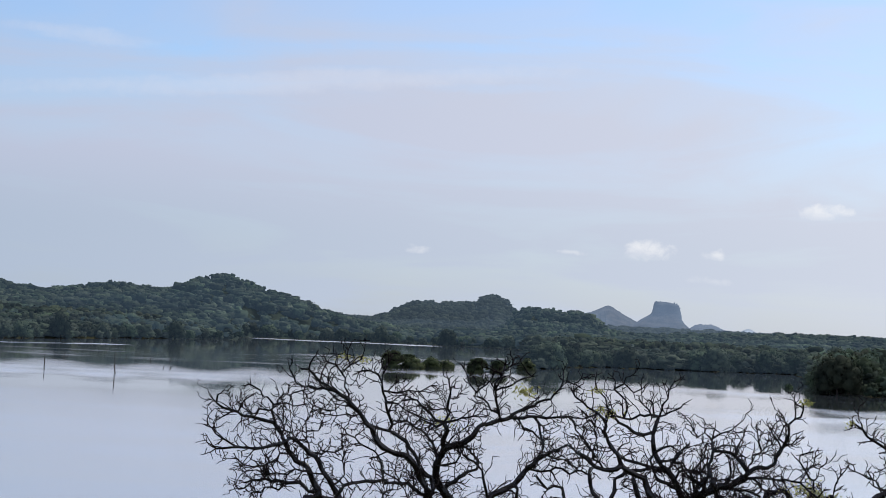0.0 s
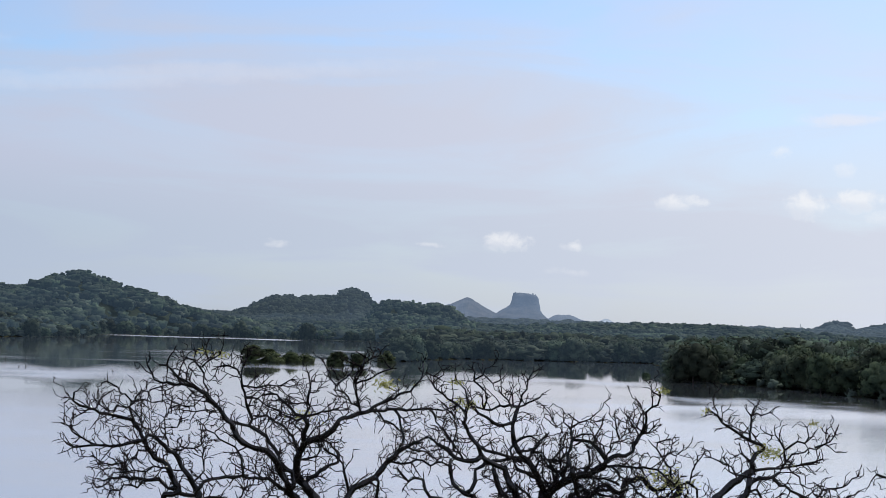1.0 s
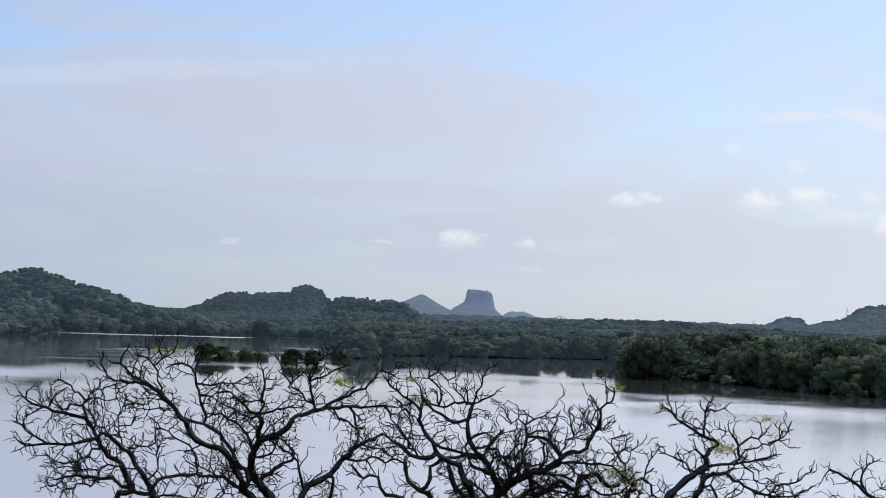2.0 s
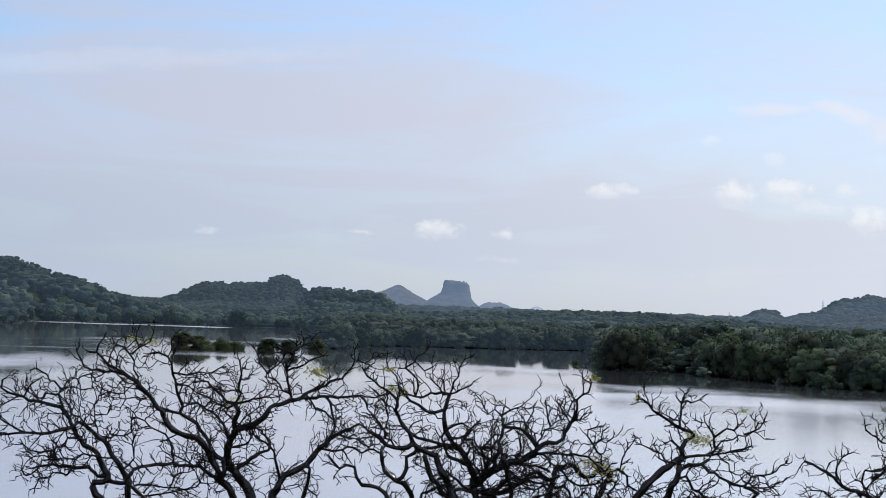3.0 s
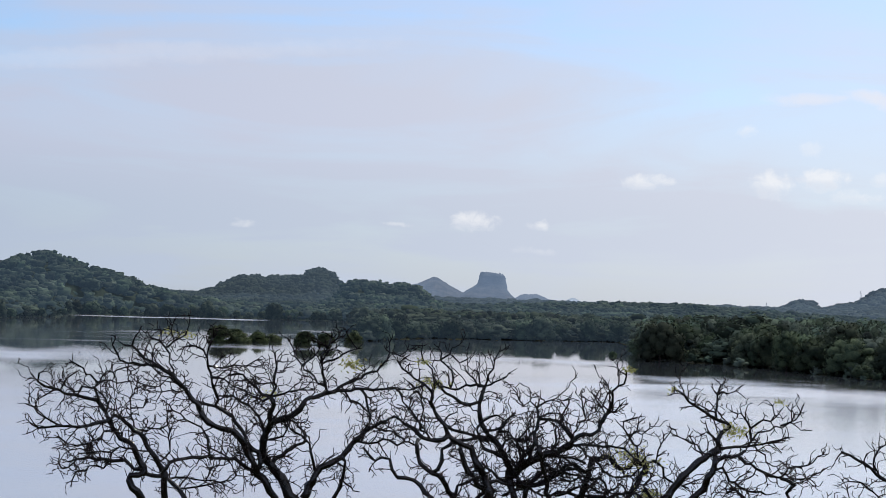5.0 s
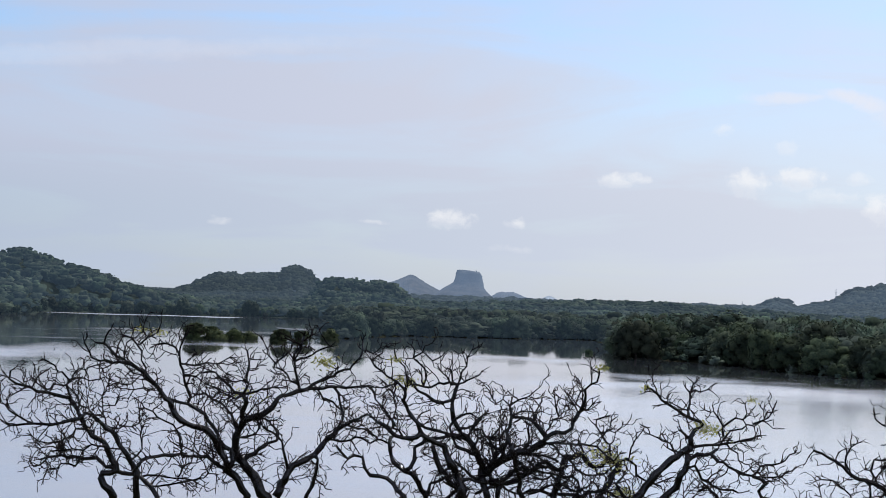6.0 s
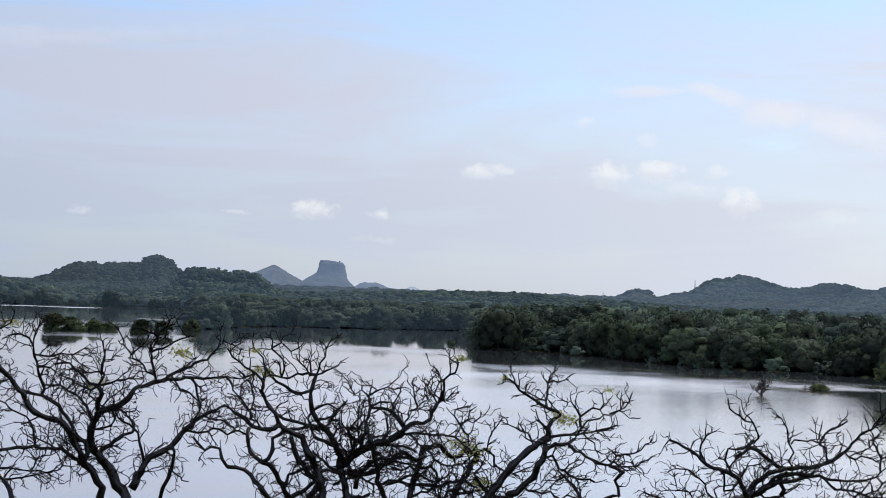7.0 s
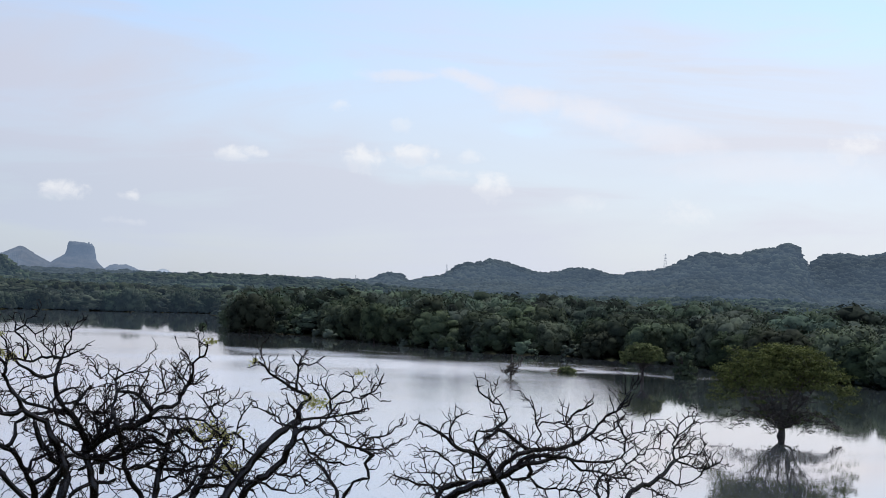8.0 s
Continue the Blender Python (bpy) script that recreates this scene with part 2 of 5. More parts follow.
def water_material():
    """Still water: a dark body under a mirror that grows with the slant of the view, ruffled where the wind reaches it."""
    m = bpy.data.materials.new("lake_water")
    m.use_nodes = True
    n = Net(m.node_tree)
    m.node_tree.nodes.remove(m.node_tree.nodes["Principled BSDF"])
    coord = n.add("ShaderNodeTexCoord").outputs["Object"]
    wind = n.add("ShaderNodeAttribute")
    wind.attribute_name = "wind"
    broad = n.add("ShaderNodeMapping", Vector=coord, Scale=(0.35, 1.0, 1.0)).outputs[0]
    calm = n.noise(broad, 0.014, 5.0, 0.6, 0.6)
    reach = n.math("ADD", wind.outputs["Fac"], n.ramp(calm, 0.40, 0.70, -0.10, 0.24), clamp=True)
    waves = n.math("ADD", n.noise(coord, 0.8, 3.0, 0.5), n.math("MULTIPLY", n.noise(coord, 0.16, 2.0), 0.8))
    slope = n.ramp(reach, 0.05, 0.9, 0.04, 0.28)
    b = n.add("ShaderNodeBump", Strength=slope, Distance=0.10, Height=waves).outputs[0]
    body = n.add("ShaderNodeBsdfDiffuse", Color=(0.125, 0.155, 0.185, 1))
    mirror = n.add("ShaderNodeBsdfGlossy", Color=(1.0, 0.945, 0.91, 1), Roughness=n.ramp(reach, 0.05, 0.9, 0.02, 0.22), Normal=b)
    slant = n.add("ShaderNodeLayerWeight", Blend=0.5)
    gloss = n.ramp(slant.outputs["Facing"], 0.68, 0.975, 0.30, 0.955)
    both = n.add("ShaderNodeMixShader", Fac=gloss, i1=body.outputs[0], i2=mirror.outputs[0])
    n.put(m.node_tree.nodes["Material Output"], "Surface", both.outputs[0])
    return m


WATER = water_material()


# ---- mesh helpers ----
def mesh_from(name, verts, faces, mats, smooth=False):
    me = bpy.data.meshes.new(name)
    me.from_pydata([tuple(v) for v in verts], [], faces)
    for m in mats if isinstance(mats, (list, tuple)) else [mats]:
        me.materials.append(m)
    if smooth:
        me.polygons.foreach_set("use_smooth", [True] * len(me.polygons))
    me.update()
    return me


def thing(name, x, y, z, label, category, group="", kind=""):
    ob = new(name)
    ob.matrix_basis = pose(x, y, z)
    ob.empty_display_size = 0.5
    return tagged(ob, label, category, group, kind)


def piece(name, me, parent, label="", kind=""):
    """One mesh object under a thing, in the thing's own coordinates."""
    ob = new(name, me)
    ob.parent = parent
    return tagged(ob, label, "", "", kind)


class Tubes:
    """Collects tapered tubes along lines, and turns them into one mesh."""

    def __init__(self):
        self.v, self.f = [], []

    def add(self, line, radii, sides=6):
        line = [Vector(p) for p in line]
        base, n = len(self.v), len(line)
        side = None
        for i, p in enumerate(line):
            along = (line[min(i + 1, n - 1)] - line[max(i - 1, 0)]).normalized()
            side = along.orthogonal() if side is None else side - along * side.dot(along)
            side.normalize()
            up = along.cross(side)
            for k in range(sides):
                a = 2 * math.pi * k / sides
                self.v.append(p + (side * math.cos(a) + up * math.sin(a)) * radii[i])
        for i in range(n - 1):
            for k in range(sides):
                a, b = base + i * sides + k, base + i * sides + (k + 1) % sides
                self.f.append((a, b, b + sides, a + sides))
        self.f.append(tuple(base + k for k in reversed(range(sides))))
        self.f.append(tuple(base + (n - 1) * sides + k for k in range(sides)))

    def mesh(self, name, mat):
        return mesh_from(name, self.v, self.f, mat, True)


def smooth_line(points, step):
    """A rounded line through the points, with a knot every step or so."""
    pts = [Vector(p) for p in points]
    pts = [pts[0] * 2 - pts[1]] + pts + [pts[-1] * 2 - pts[-2]]
    out = []
    for i in range(1, len(pts) - 2):
        a, b, c, d = pts[i - 1:i + 3]
        n = max(1, round((c - b).length / step))
        for k in range(n):
            t = k / n
            out.append(0.5 * (2 * b + (c - a) * t + (2 * a - 5 * b + 4 * c - d) * t * t + (3 * b - a - 3 * c + d) * t ** 3))
    out.append(pts[-2])
    return out


# ---- the land ----
# the far shore's distance from the terrace by azimuth, degrees and metres
SHORE_AZ = [-60, -25, -13.3, -10, -6.4, -5.9, -3, 0, 2.4, 3.1, 4.7, 7, 9, 11.0, 11.6, 13, 15.6, 18.3, 21.8, 23.5, 26, 28.6, 31.5, 45, 60]
SHORE_R = [500, 820, 921, 1067, 1240, 1420, 1450, 1475, 1490, 801, 905, 927, 945, 980, 668, 652, 606, 545, 538, 522, 495, 455, 420, 300, 220]
# hills: azimuth, distance, height, half width in degrees, half depth in metres
HILLS = [
    (11.5, 1950, 10.5, 5.0, 230),
    (-14.5, 1640, 30, 2.4, 270), (-9.8, 1640, 27, 2.2, 270), (-6.7, 1640, 5, 0.5, 150), (-7.6, 1640, 5.5, 0.7, 200), (-6.3, 1640, 33, 1.7, 250), (-4.2, 1640, 15, 1.3, 220), (-2.2, 1640, 6, 1.2, 220),
    (-0.6, 2700, 30, 1.0, 300), (1.7, 2700, 43, 0.75, 300), (0.6, 2700, 19, 0.6, 300),
    (2.6, 1900, 21, 0.55, 220), (3.5, 1900, 20, 0.75, 220), (4.5, 1900, 17, 0.65, 220),
    (16.3, 3000, 18, 0.5, 250), (17.6, 3500, 12, 0.6, 300), (18.5, 3500, 26, 0.5, 300), (19.4, 3500, 46, 0.75, 330), (20.4, 3500, 22, 0.7, 330), (22.1, 3500, 40, 1.2, 330), (24, 3500, 24, 1.0, 330),
    (23.8, 2600, 27, 1.2, 330), (26.0, 2600, 60, 1.3, 350), (27.8, 2600, 57, 0.95, 350), (28.6, 2600, 44, 0.52, 330), (29.2, 3200, 20, 0.45, 300), (29.8, 3200, 63, 0.95, 350), (31.6, 3200, 78, 1.3, 350),
    (35.5, 3200, 60, 2.5, 350),
]


def shore(a):
    wiggle = 9 * np.sin(a * 5.1) + 6 * np.sin(a * 13.7 + 1.0) + 4 * np.sin(a * 31.0)
    return np.interp(a, SHORE_AZ, SHORE_R) + wiggle


def land(a, r):
    """Height of the ground at azimuth a (degrees) and distance r."""
    s = r - shore(a)
    far = np.where(s > 0, 0.25 + 1.6 * (1 - np.exp(-np.maximum(s, 0) / 40)) + 0.0028 * np.maximum(s, 0) + 0.0045 * np.maximum(r - 1600, 0), -3 * (1 - np.exp(np.minimum(s, 0) / 14)))
    hill = np.clip(s / 70, 0, 1) * sum(h * np.exp(-((a - c) / wd) ** 2 - ((r - d) / sr) ** 2) for c, d, h, wd, sr in HILLS)
    bank = 16.4 - np.maximum(r - 4, 0) * 0.192
    behind = np.clip((np.abs((a - 9 + 180) % 360 - 180) - 60) / 25, 0, 1)
    front = np.maximum(np.maximum(bank, -3.0), far + hill)
    return front * (1 - behind) + (16.4 + 0.01 * r) * behind


def spot(a, r):
    return r * math.sin(radians(a)), r * math.cos(radians(a)), float(land(np.array(a), np.array(r)))


def build_ground():
    azs = np.concatenate([np.arange(-180, -26, 6.0), np.arange(-26, 44, 0.4), np.arange(44, 180, 6.0)])
    rs = np.concatenate([[0.5], np.geomspace(2.5, 300, 40), np.arange(315, 1500, 9.0), np.arange(1520, 4940, 45)])
    A, R = np.meshgrid(azs, rs, indexing="ij")
    Z = land(A, R)
    v = np.stack([R * np.sin(np.radians(A)), R * np.cos(np.radians(A)), Z], -1).reshape(-1, 3)
    n, k = len(azs), len(rs)
    f = [(i * k + j, i * k + j + 1, ((i + 1) % n) * k + j + 1, ((i + 1) % n) * k + j) for i in range(n) for j in range(k - 1)]
    f.append(tuple(i * k for i in range(n)))
    f = [q[::-1] for q in f]
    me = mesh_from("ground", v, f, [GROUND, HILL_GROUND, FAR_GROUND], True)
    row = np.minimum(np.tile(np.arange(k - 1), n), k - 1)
    # the farther bands take the grounds that carry the haze emission
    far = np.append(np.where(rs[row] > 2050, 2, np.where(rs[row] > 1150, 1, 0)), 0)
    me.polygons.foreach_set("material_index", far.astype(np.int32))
    tagged(new("ground", me), "grassy earth bank and wooded lowland round the lake", "ground", kind="structure")


build_ground()


# wind lines on the still water: azimuth and distance at both ends, half width, strength
WIND_LINES = [
    (23, 212, 37, 212, 38, 0.20),
    (-15, 740, 3, 780, 150, 0.28), (-18, 535, -3, 550, 80, 0.6), (-3.0, 650, 3.2, 655, 34, 0.45),
    (-16, 212, -3, 236, 26, 0.55), (-16, 305, -6.5, 300, 16, 0.35), (-12, 262, -7, 268, 10, 0.4),
    (-14.5, 820, -9.0, 915, 18, 0.7), (-6.2, 1350, 0.5, 1400, 30, 1.2), (-7.0, 800, -2.5, 880, 12, 0.4), (-13, 640, -8, 660, 16, 0.25),
    (1.0, 1010, 2.2, 1010, 40, 0.5), (11.8, 575, 15, 530, 9, 0.3), (15, 520, 19.5, 480, 8, 0.4), (18, 490, 24.5, 462, 6, 0.5),
    (10.0, 500, 24.5, 425, 40, 0.50), (21.0, 436, 27.5, 420, 13, 0.6), (23.0, 402, 26.3, 398, 6, 0.35), (3.2, 632, 11.2, 600, 42, 0.42), (29.3, 268, 36.0, 250, 30, 0.2), (26.6, 352, 33.0, 325, 20, 0.25),
]


def build_water():
    azs, rs = np.arange(-64, 80, 0.4), np.concatenate([np.arange(60, 320, 20.0), np.arange(320, 940, 6.0), np.arange(940, 1950, 18.0)])
    A, R = np.meshgrid(azs, rs, indexing="ij")
    v = np.stack([R * np.sin(np.radians(A)), R * np.cos(np.radians(A)), R * 0], -1).reshape(-1, 3)
    k = len(rs)
    f = [(i * k + j, (i + 1) * k + j, (i + 1) * k + j + 1, i * k + j + 1) for i in range(len(azs) - 1) for j in range(k - 1)]
    me = mesh_from("water", v, [q[::-1] for q in f], WATER)
    wind = np.zeros_like(A)
    for a0, r0, a1, r1, half, power in WIND_LINES:
        u = (A - a0) / (a1 - a0)
        ends = np.clip(np.minimum(u, 1 - u) * 6 + 0.15, 0, 1)
        middle = r0 + (r1 - r0) * u + half * 0.25 * np.sin(A * 2.1 + a0)
        wind = np.maximum(wind, power * ends * np.exp(-((R - middle) / half) ** 2))
    open_lake = np.clip((np.interp(A, [0, 10, 12, 15, 20, 24], [470, 520, 515, 548, 482, 458]) - R) / 80, 0, 1) * np.clip((25.2 - A) / 2.6, 0, 1) * 0.60
    me.attributes.new("wind", "FLOAT", "POINT").data.foreach_set("value", np.maximum(wind, open_lake).ravel().astype(np.float32))
    tagged(new("water", me), "calm grey lake water with faint ruffled streaks", "water", kind="structure")


build_water()


# ---- woods ----
def unit_ball(seed, lumps):
    """A lumpy ball of 80 faces."""
    bm = bmesh.new()
    bmesh.ops.create_icosphere(bm, subdivisions=2, radius=1.0)
    for v in bm.verts:
        p = v.co * 1.7 + Vector((seed * 9.1, seed * 3.3, 0))
        v.co *= 1.0 + lumps * noise.noise(p) + 0.5 * lumps * noise.noise(p * 2.9)
    out = np.array([v.co for v in bm.verts]), np.array([[v.index for v in f.verts] for f in bm.faces])
    bm.free()
    return out


BALLS = [unit_ball(i, 0.42) for i in range(10)]


def unit_stone(seed):
    """The same with 20 faces."""
    rng = np.random.default_rng(seed)
    bm = bmesh.new()
    bmesh.ops.create_icosphere(bm, subdivisions=1, radius=1.0)
    bm.transform(Euler(rng.uniform(0, 6, 3)).to_matrix().to_4x4())
    out = np.array([v.co for v in bm.verts]) * rng.uniform(0.75, 1.15, (len(bm.verts), 1)), np.array([[v.index for v in f.verts] for f in bm.faces])
    bm.free()
    return out


STONES = [unit_stone(i) for i in range(12)]


def leaf_cards(rng, centre, radii, count, size, along=0.40):
    """Small three-cornered sprays of leaves near the skin of an ellipsoid: corners, faces and the skin's outward direction."""
    d = rng.normal(size=(count, 3))
    d /= np.linalg.norm(d, axis=1)[:, None]
    p = centre + d * radii * rng.uniform(0.80, 1.06, (count, 1))
    e = np.clip(rng.normal(size=(count, 3, 3)), -1.5, 1.5) * size * rng.uniform(0.5, 1.0, (count, 1, 1))
    out = d / radii
    out /= np.linalg.norm(out, axis=1)[:, None]
    e -= along * (e * out[:, None, :]).sum(2, keepdims=True) * out[:, None, :]          # the sprays lie mostly along the skin
    flip = (np.cross(e[:, 1] - e[:, 0], e[:, 2] - e[:, 0]) * out).sum(1) < 0
    e[flip] = e[flip][:, [0, 2, 1]]
    tilt = out + rng.normal(size=out.shape) * 0.30
    return (p[:, None, :] + e).reshape(-1, 3), np.arange(count * 3).reshape(-1, 3), np.repeat(tilt, 3, 0)


class Leaves:
    """Collects lobes of foliage: a rough core with leaf sprays over it."""

    def __init__(self, rng):
        self.rng, self.v, self.f, self.n, self.base = rng, [], [], [], 0

    def put(self, v, f, n):
        self.v.append(v)
        self.f.append(f + self.base)
        self.n.append(n)
        self.base += len(v)

    def lobe(self, centre, radii, cards, size, core=0.80, shapes=STONES):
        if core:
            bv, bf = shapes[self.rng.integers(len(shapes))]
            self.put(bv * radii * core + centre, bf, bv / radii * np.mean(radii) + self.rng.normal(size=bv.shape) * 0.22)
        if cards:
            self.put(*leaf_cards(self.rng, centre, radii, cards, size))

    def arrays(self):
        v, n = np.concatenate(self.v), np.concatenate(self.n)
        low, high = v.min(0), v.max(0)
        out = (v - low * (0.5, 0.5, 0.7) - high * (0.5, 0.5, 0.3)) / (high - low) * 2
        n = n * 0.50 + out / (np.linalg.norm(out, axis=1)[:, None] + 0.1) * 0.8
        return v, np.concatenate(self.f), n / np.linalg.norm(n, axis=1)[:, None]

    def mesh(self, name, mat):
        v, f, n = self.arrays()
        return leaf_mesh(name, v, f, n, mat)


def leaf_mesh(name, v, f, n, mat, tones=None):
    me = bpy.data.meshes.new(name)
    me.vertices.add(len(v))
    me.vertices.foreach_set("co", v.astype(np.float32).ravel())
    me.loops.add(f.size)
    me.loops.foreach_set("vertex_index", f.astype(np.int32).ravel())
    me.polygons.add(len(f))
    me.polygons.foreach_set("loop_start", np.arange(0, f.size, 3, dtype=np.int32))
    me.polygons.foreach_set("loop_total", np.full(len(f), 3, dtype=np.int32))
    me.polygons.foreach_set("use_smooth", np.ones(len(f), dtype=bool))
    if tones is not None:
        me.attributes.new("tone", "FLOAT", "POINT").data.foreach_set("value", tones.astype(np.float32))
    me.materials.append(mat)
    me.update()
    me.validate()
    if len(me.vertices) == len(n):
        me.normals_split_custom_set_from_vertices(n.astype(np.float32))
    return me


def dome_lobes(rng, n, wd, h, foot, small, large):
    """Places and sizes of n leafy lobes that pile up to a rounded crown."""
    out = []
    for i in range(n):
        a, up = i * 2.4 + rng.uniform(-0.4, 0.4), (i + 0.6) / n
        skin = math.sqrt(max(0.04, 1 - (up * 1.25 - 0.32) ** 2))
        reach = wd * 0.36 * skin * rng.uniform(0.78, 1.08)
        s = wd * rng.uniform(small, large)
        out.append((np.array([math.cos(a) * reach, math.sin(a) * reach, h * (foot + (0.86 - foot) * up)]), np.array([s, s, s * rng.uniform(0.7, 0.95)])))
    return out


def crown_template(rng, lobes, cards, card_size, small=0.12, large=0.20):
    """A crown one metre wide and high."""
    crown = Leaves(rng)
    if lobes == 0:
        crown.lobe(np.array([0, 0, 0.5]), np.array([0.5, 0.5, 0.52]), 0, 0, 1.0)
    elif lobes < 6:
        crown.lobe(np.array([0, 0, 0.46]), np.array([0.44, 0.44, 0.44]), cards, card_size, 0.92)
        for i in range(lobes):
            a = i * 6.283 / lobes + rng.uniform(-0.5, 0.5)
            crown.lobe(np.array([math.cos(a) * 0.22, math.sin(a) * 0.22, rng.uniform(0.55, 0.78)]), np.array([1, 1, 0.85]) * rng.uniform(0.2, 0.29), cards, card_size, 0.95)
    else:
        crown.lobe(np.array([0, 0, 0.45]), np.array([0.30, 0.30, 0.32]), 0, 0, 1.0)
        for c, s in dome_lobes(rng, lobes, 1.0, 1.0, 0.14, small, large):
            crown.lobe(c, s, cards, card_size)
    return crown.arrays()


def crowns_mesh(name, spots, rng, mat, templates):
    """Many crowns in one mesh; spots: x, y, ground, width, height."""
    vs, fs, ns, tones, base = [], [], [], [], 0
    for x, y, z, wd, h in spots:
        bv, bf, bn = templates[rng.integers(len(templates))]
        a = rng.uniform(0, 6.28)
        turn = np.array([[math.cos(a), -math.sin(a), 0], [math.sin(a), math.cos(a), 0], [0, 0, 1]])
        vs.append(bv @ turn * (np.array([wd, wd, h]) * rng.uniform(0.88, 1.15, 3)) + (x, y, z))
        fs.append(bf + base)
        ns.append(bn @ turn)
        tones.append(rng.uniform() + np.repeat(rng.uniform(-0.006, 0.006, len(bv) // 3 + 1), 3)[:len(bv)])
        base += len(bv)
    return leaf_mesh(name, np.concatenate(vs), np.concatenate(fs), np.concatenate(ns), mat, np.concatenate(tones))


def scatter(rng, r0, r1, gap, a0=-15.0, a1=33.0):
    """Random places in the view's sector, about gap(r) metres apart."""
    out, r = [], r0
    while r < r1:
        g = gap(r)
        n = int(math.radians(a1 - a0) * r / g)
        out += [(a, rr, g) for a, rr in zip(rng.uniform(a0, a1, n), rng.uniform(r - g * 0.6, r + g * 0.6, n))]
        r += g * 0.80
    return np.array(out)


def steep(a, r):
    return (land(a, r + 15) - land(a, r - 15)) / 30


TEMPLATE_RNG = np.random.default_rng(77)
RICH = [crown_template(TEMPLATE_RNG, 15, 95, 0.040, 0.16, 0.27) for _ in range(16)]
FULL = [crown_template(TEMPLATE_RNG, 15, 32, 0.047, 0.16, 0.25) for _ in range(14)]
MEDIUM = [crown_template(TEMPLATE_RNG, 7, 9, 0.062, 0.20, 0.29) for _ in range(14)]
SIMPLE = [crown_template(TEMPLATE_RNG, 2, 5, 0.07) for _ in range(14)]
PLAIN = [crown_template(TEMPLATE_RNG, 0, 0, 0.10) for _ in range(14)]


def forest(name, label, r0, r1, gap, mat, templates, seed, inland, upto, thin, tall=9.0, a0=-15.0, a1=33.0, full=1.0):
    rng = np.random.default_rng(seed)
    a, r, g = scatter(rng, r0, r1, gap, a0, a1).T
    s = r - shore(a)
    ok = (s > inland) & (s < upto)
    ok &= (steep(a, r) > 0.012) | (rng.uniform(size=len(a)) < thin)        # thinner on flat land
    a, r, g = a[ok], r[ok], g[ok]
    z = land(a, r)
    big = np.where(rng.uniform(size=len(a)) < 0.12, rng.uniform(1.25, 1.7, len(a)), 1.0)
    wd = g * rng.uniform(0.75, 1.5, len(a)) * big * full
    h = np.clip(rng.normal(tall, tall * 0.24, len(a)), tall * 0.45, tall * 1.2) * (1 + (big - 1) * 0.15)
    spots = np.stack([r * np.sin(np.radians(a)), r * np.cos(np.radians(a)), z - 0.6, wd, h], 1)
    tagged(new(name, crowns_mesh(name, spots, rng, mat, templates)), label, "forest", kind="stuff")


forest("lowland_forest", "dense dark green lowland forest behind the lake shore", 380, 800, lambda r: 11.0, FOREST, RICH, 3, 18, 110, 1.0, 11.0)
forest("inland_forest", "dense green forest further inland", 480, 900, lambda r: 10.5, FOREST, FULL, 23, 105, 300, 1.0, 11.0)
forest("far_shore_forest", "hazy green forest behind the far shore", 800, 1250, lambda r: 11.0, HAZE_TONED_FOREST, MEDIUM, 9, 10, 130, 1.0, 6.8)
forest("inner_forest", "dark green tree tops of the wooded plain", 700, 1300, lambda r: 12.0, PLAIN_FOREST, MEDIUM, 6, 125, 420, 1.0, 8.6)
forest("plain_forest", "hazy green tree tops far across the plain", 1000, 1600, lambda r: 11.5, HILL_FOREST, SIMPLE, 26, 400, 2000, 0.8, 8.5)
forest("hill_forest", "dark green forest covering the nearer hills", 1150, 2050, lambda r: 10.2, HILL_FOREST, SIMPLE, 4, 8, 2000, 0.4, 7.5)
forest("distant_forest", "hazy blue-green forest on the far hills and plain", 2050, 4000, lambda r: 8.8 + (r - 2050) * 0.0022, BLUE_HAZE_FOREST, PLAIN, 5, 10, 9000, 0.3, 8.0, 3.2, 33.0, 1.08)
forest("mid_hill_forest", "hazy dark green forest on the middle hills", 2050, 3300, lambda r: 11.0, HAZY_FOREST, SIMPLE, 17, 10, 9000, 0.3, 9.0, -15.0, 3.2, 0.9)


def shore_tree(seed, wd, h, leaf):
    """A broad tree whose leafy lobes hang down to the water."""
    rng = np.random.default_rng(seed)
    tree = thing("tree", 0, 0, -500, "dark green broad-crowned tree growing at the lake's edge", "tree", "trees along the shore")
    tubes = Tubes()
    tubes.add([(0, 0, -1.5), (0.1, 0, h * 0.3), (0.2, 0.1, h * 0.62)], [0.32, 0.24, 0.1], 7)
    lobes = dome_lobes(rng, int(rng.integers(22, 30)), wd, h, rng.uniform(0.08, 0.16), 0.125, 0.21)
    for i, (c, s) in enumerate(lobes):
        if i % 3 == 0:
            tubes.add([(0.1, 0, h * (0.2 + 0.3 * i / len(lobes))), c * (0.5, 0.5, 0.9), c], [0.13, 0.08, 0.03], 5)
    piece("trunk", tubes.mesh("trunk", WET_BARK), tree)
    crown = Leaves(rng)
    crown.lobe(np.array([0, 0, h * 0.46]), np.array([wd * 0.29, wd * 0.29, h * 0.33]), 0, 0, 1.0, BALLS)
    for c, s in lobes:
        crown.lobe(c, s, 105, 0.44, 0.74)
    piece("crown", crown.mesh("crown", leaf), tree)
    return tree


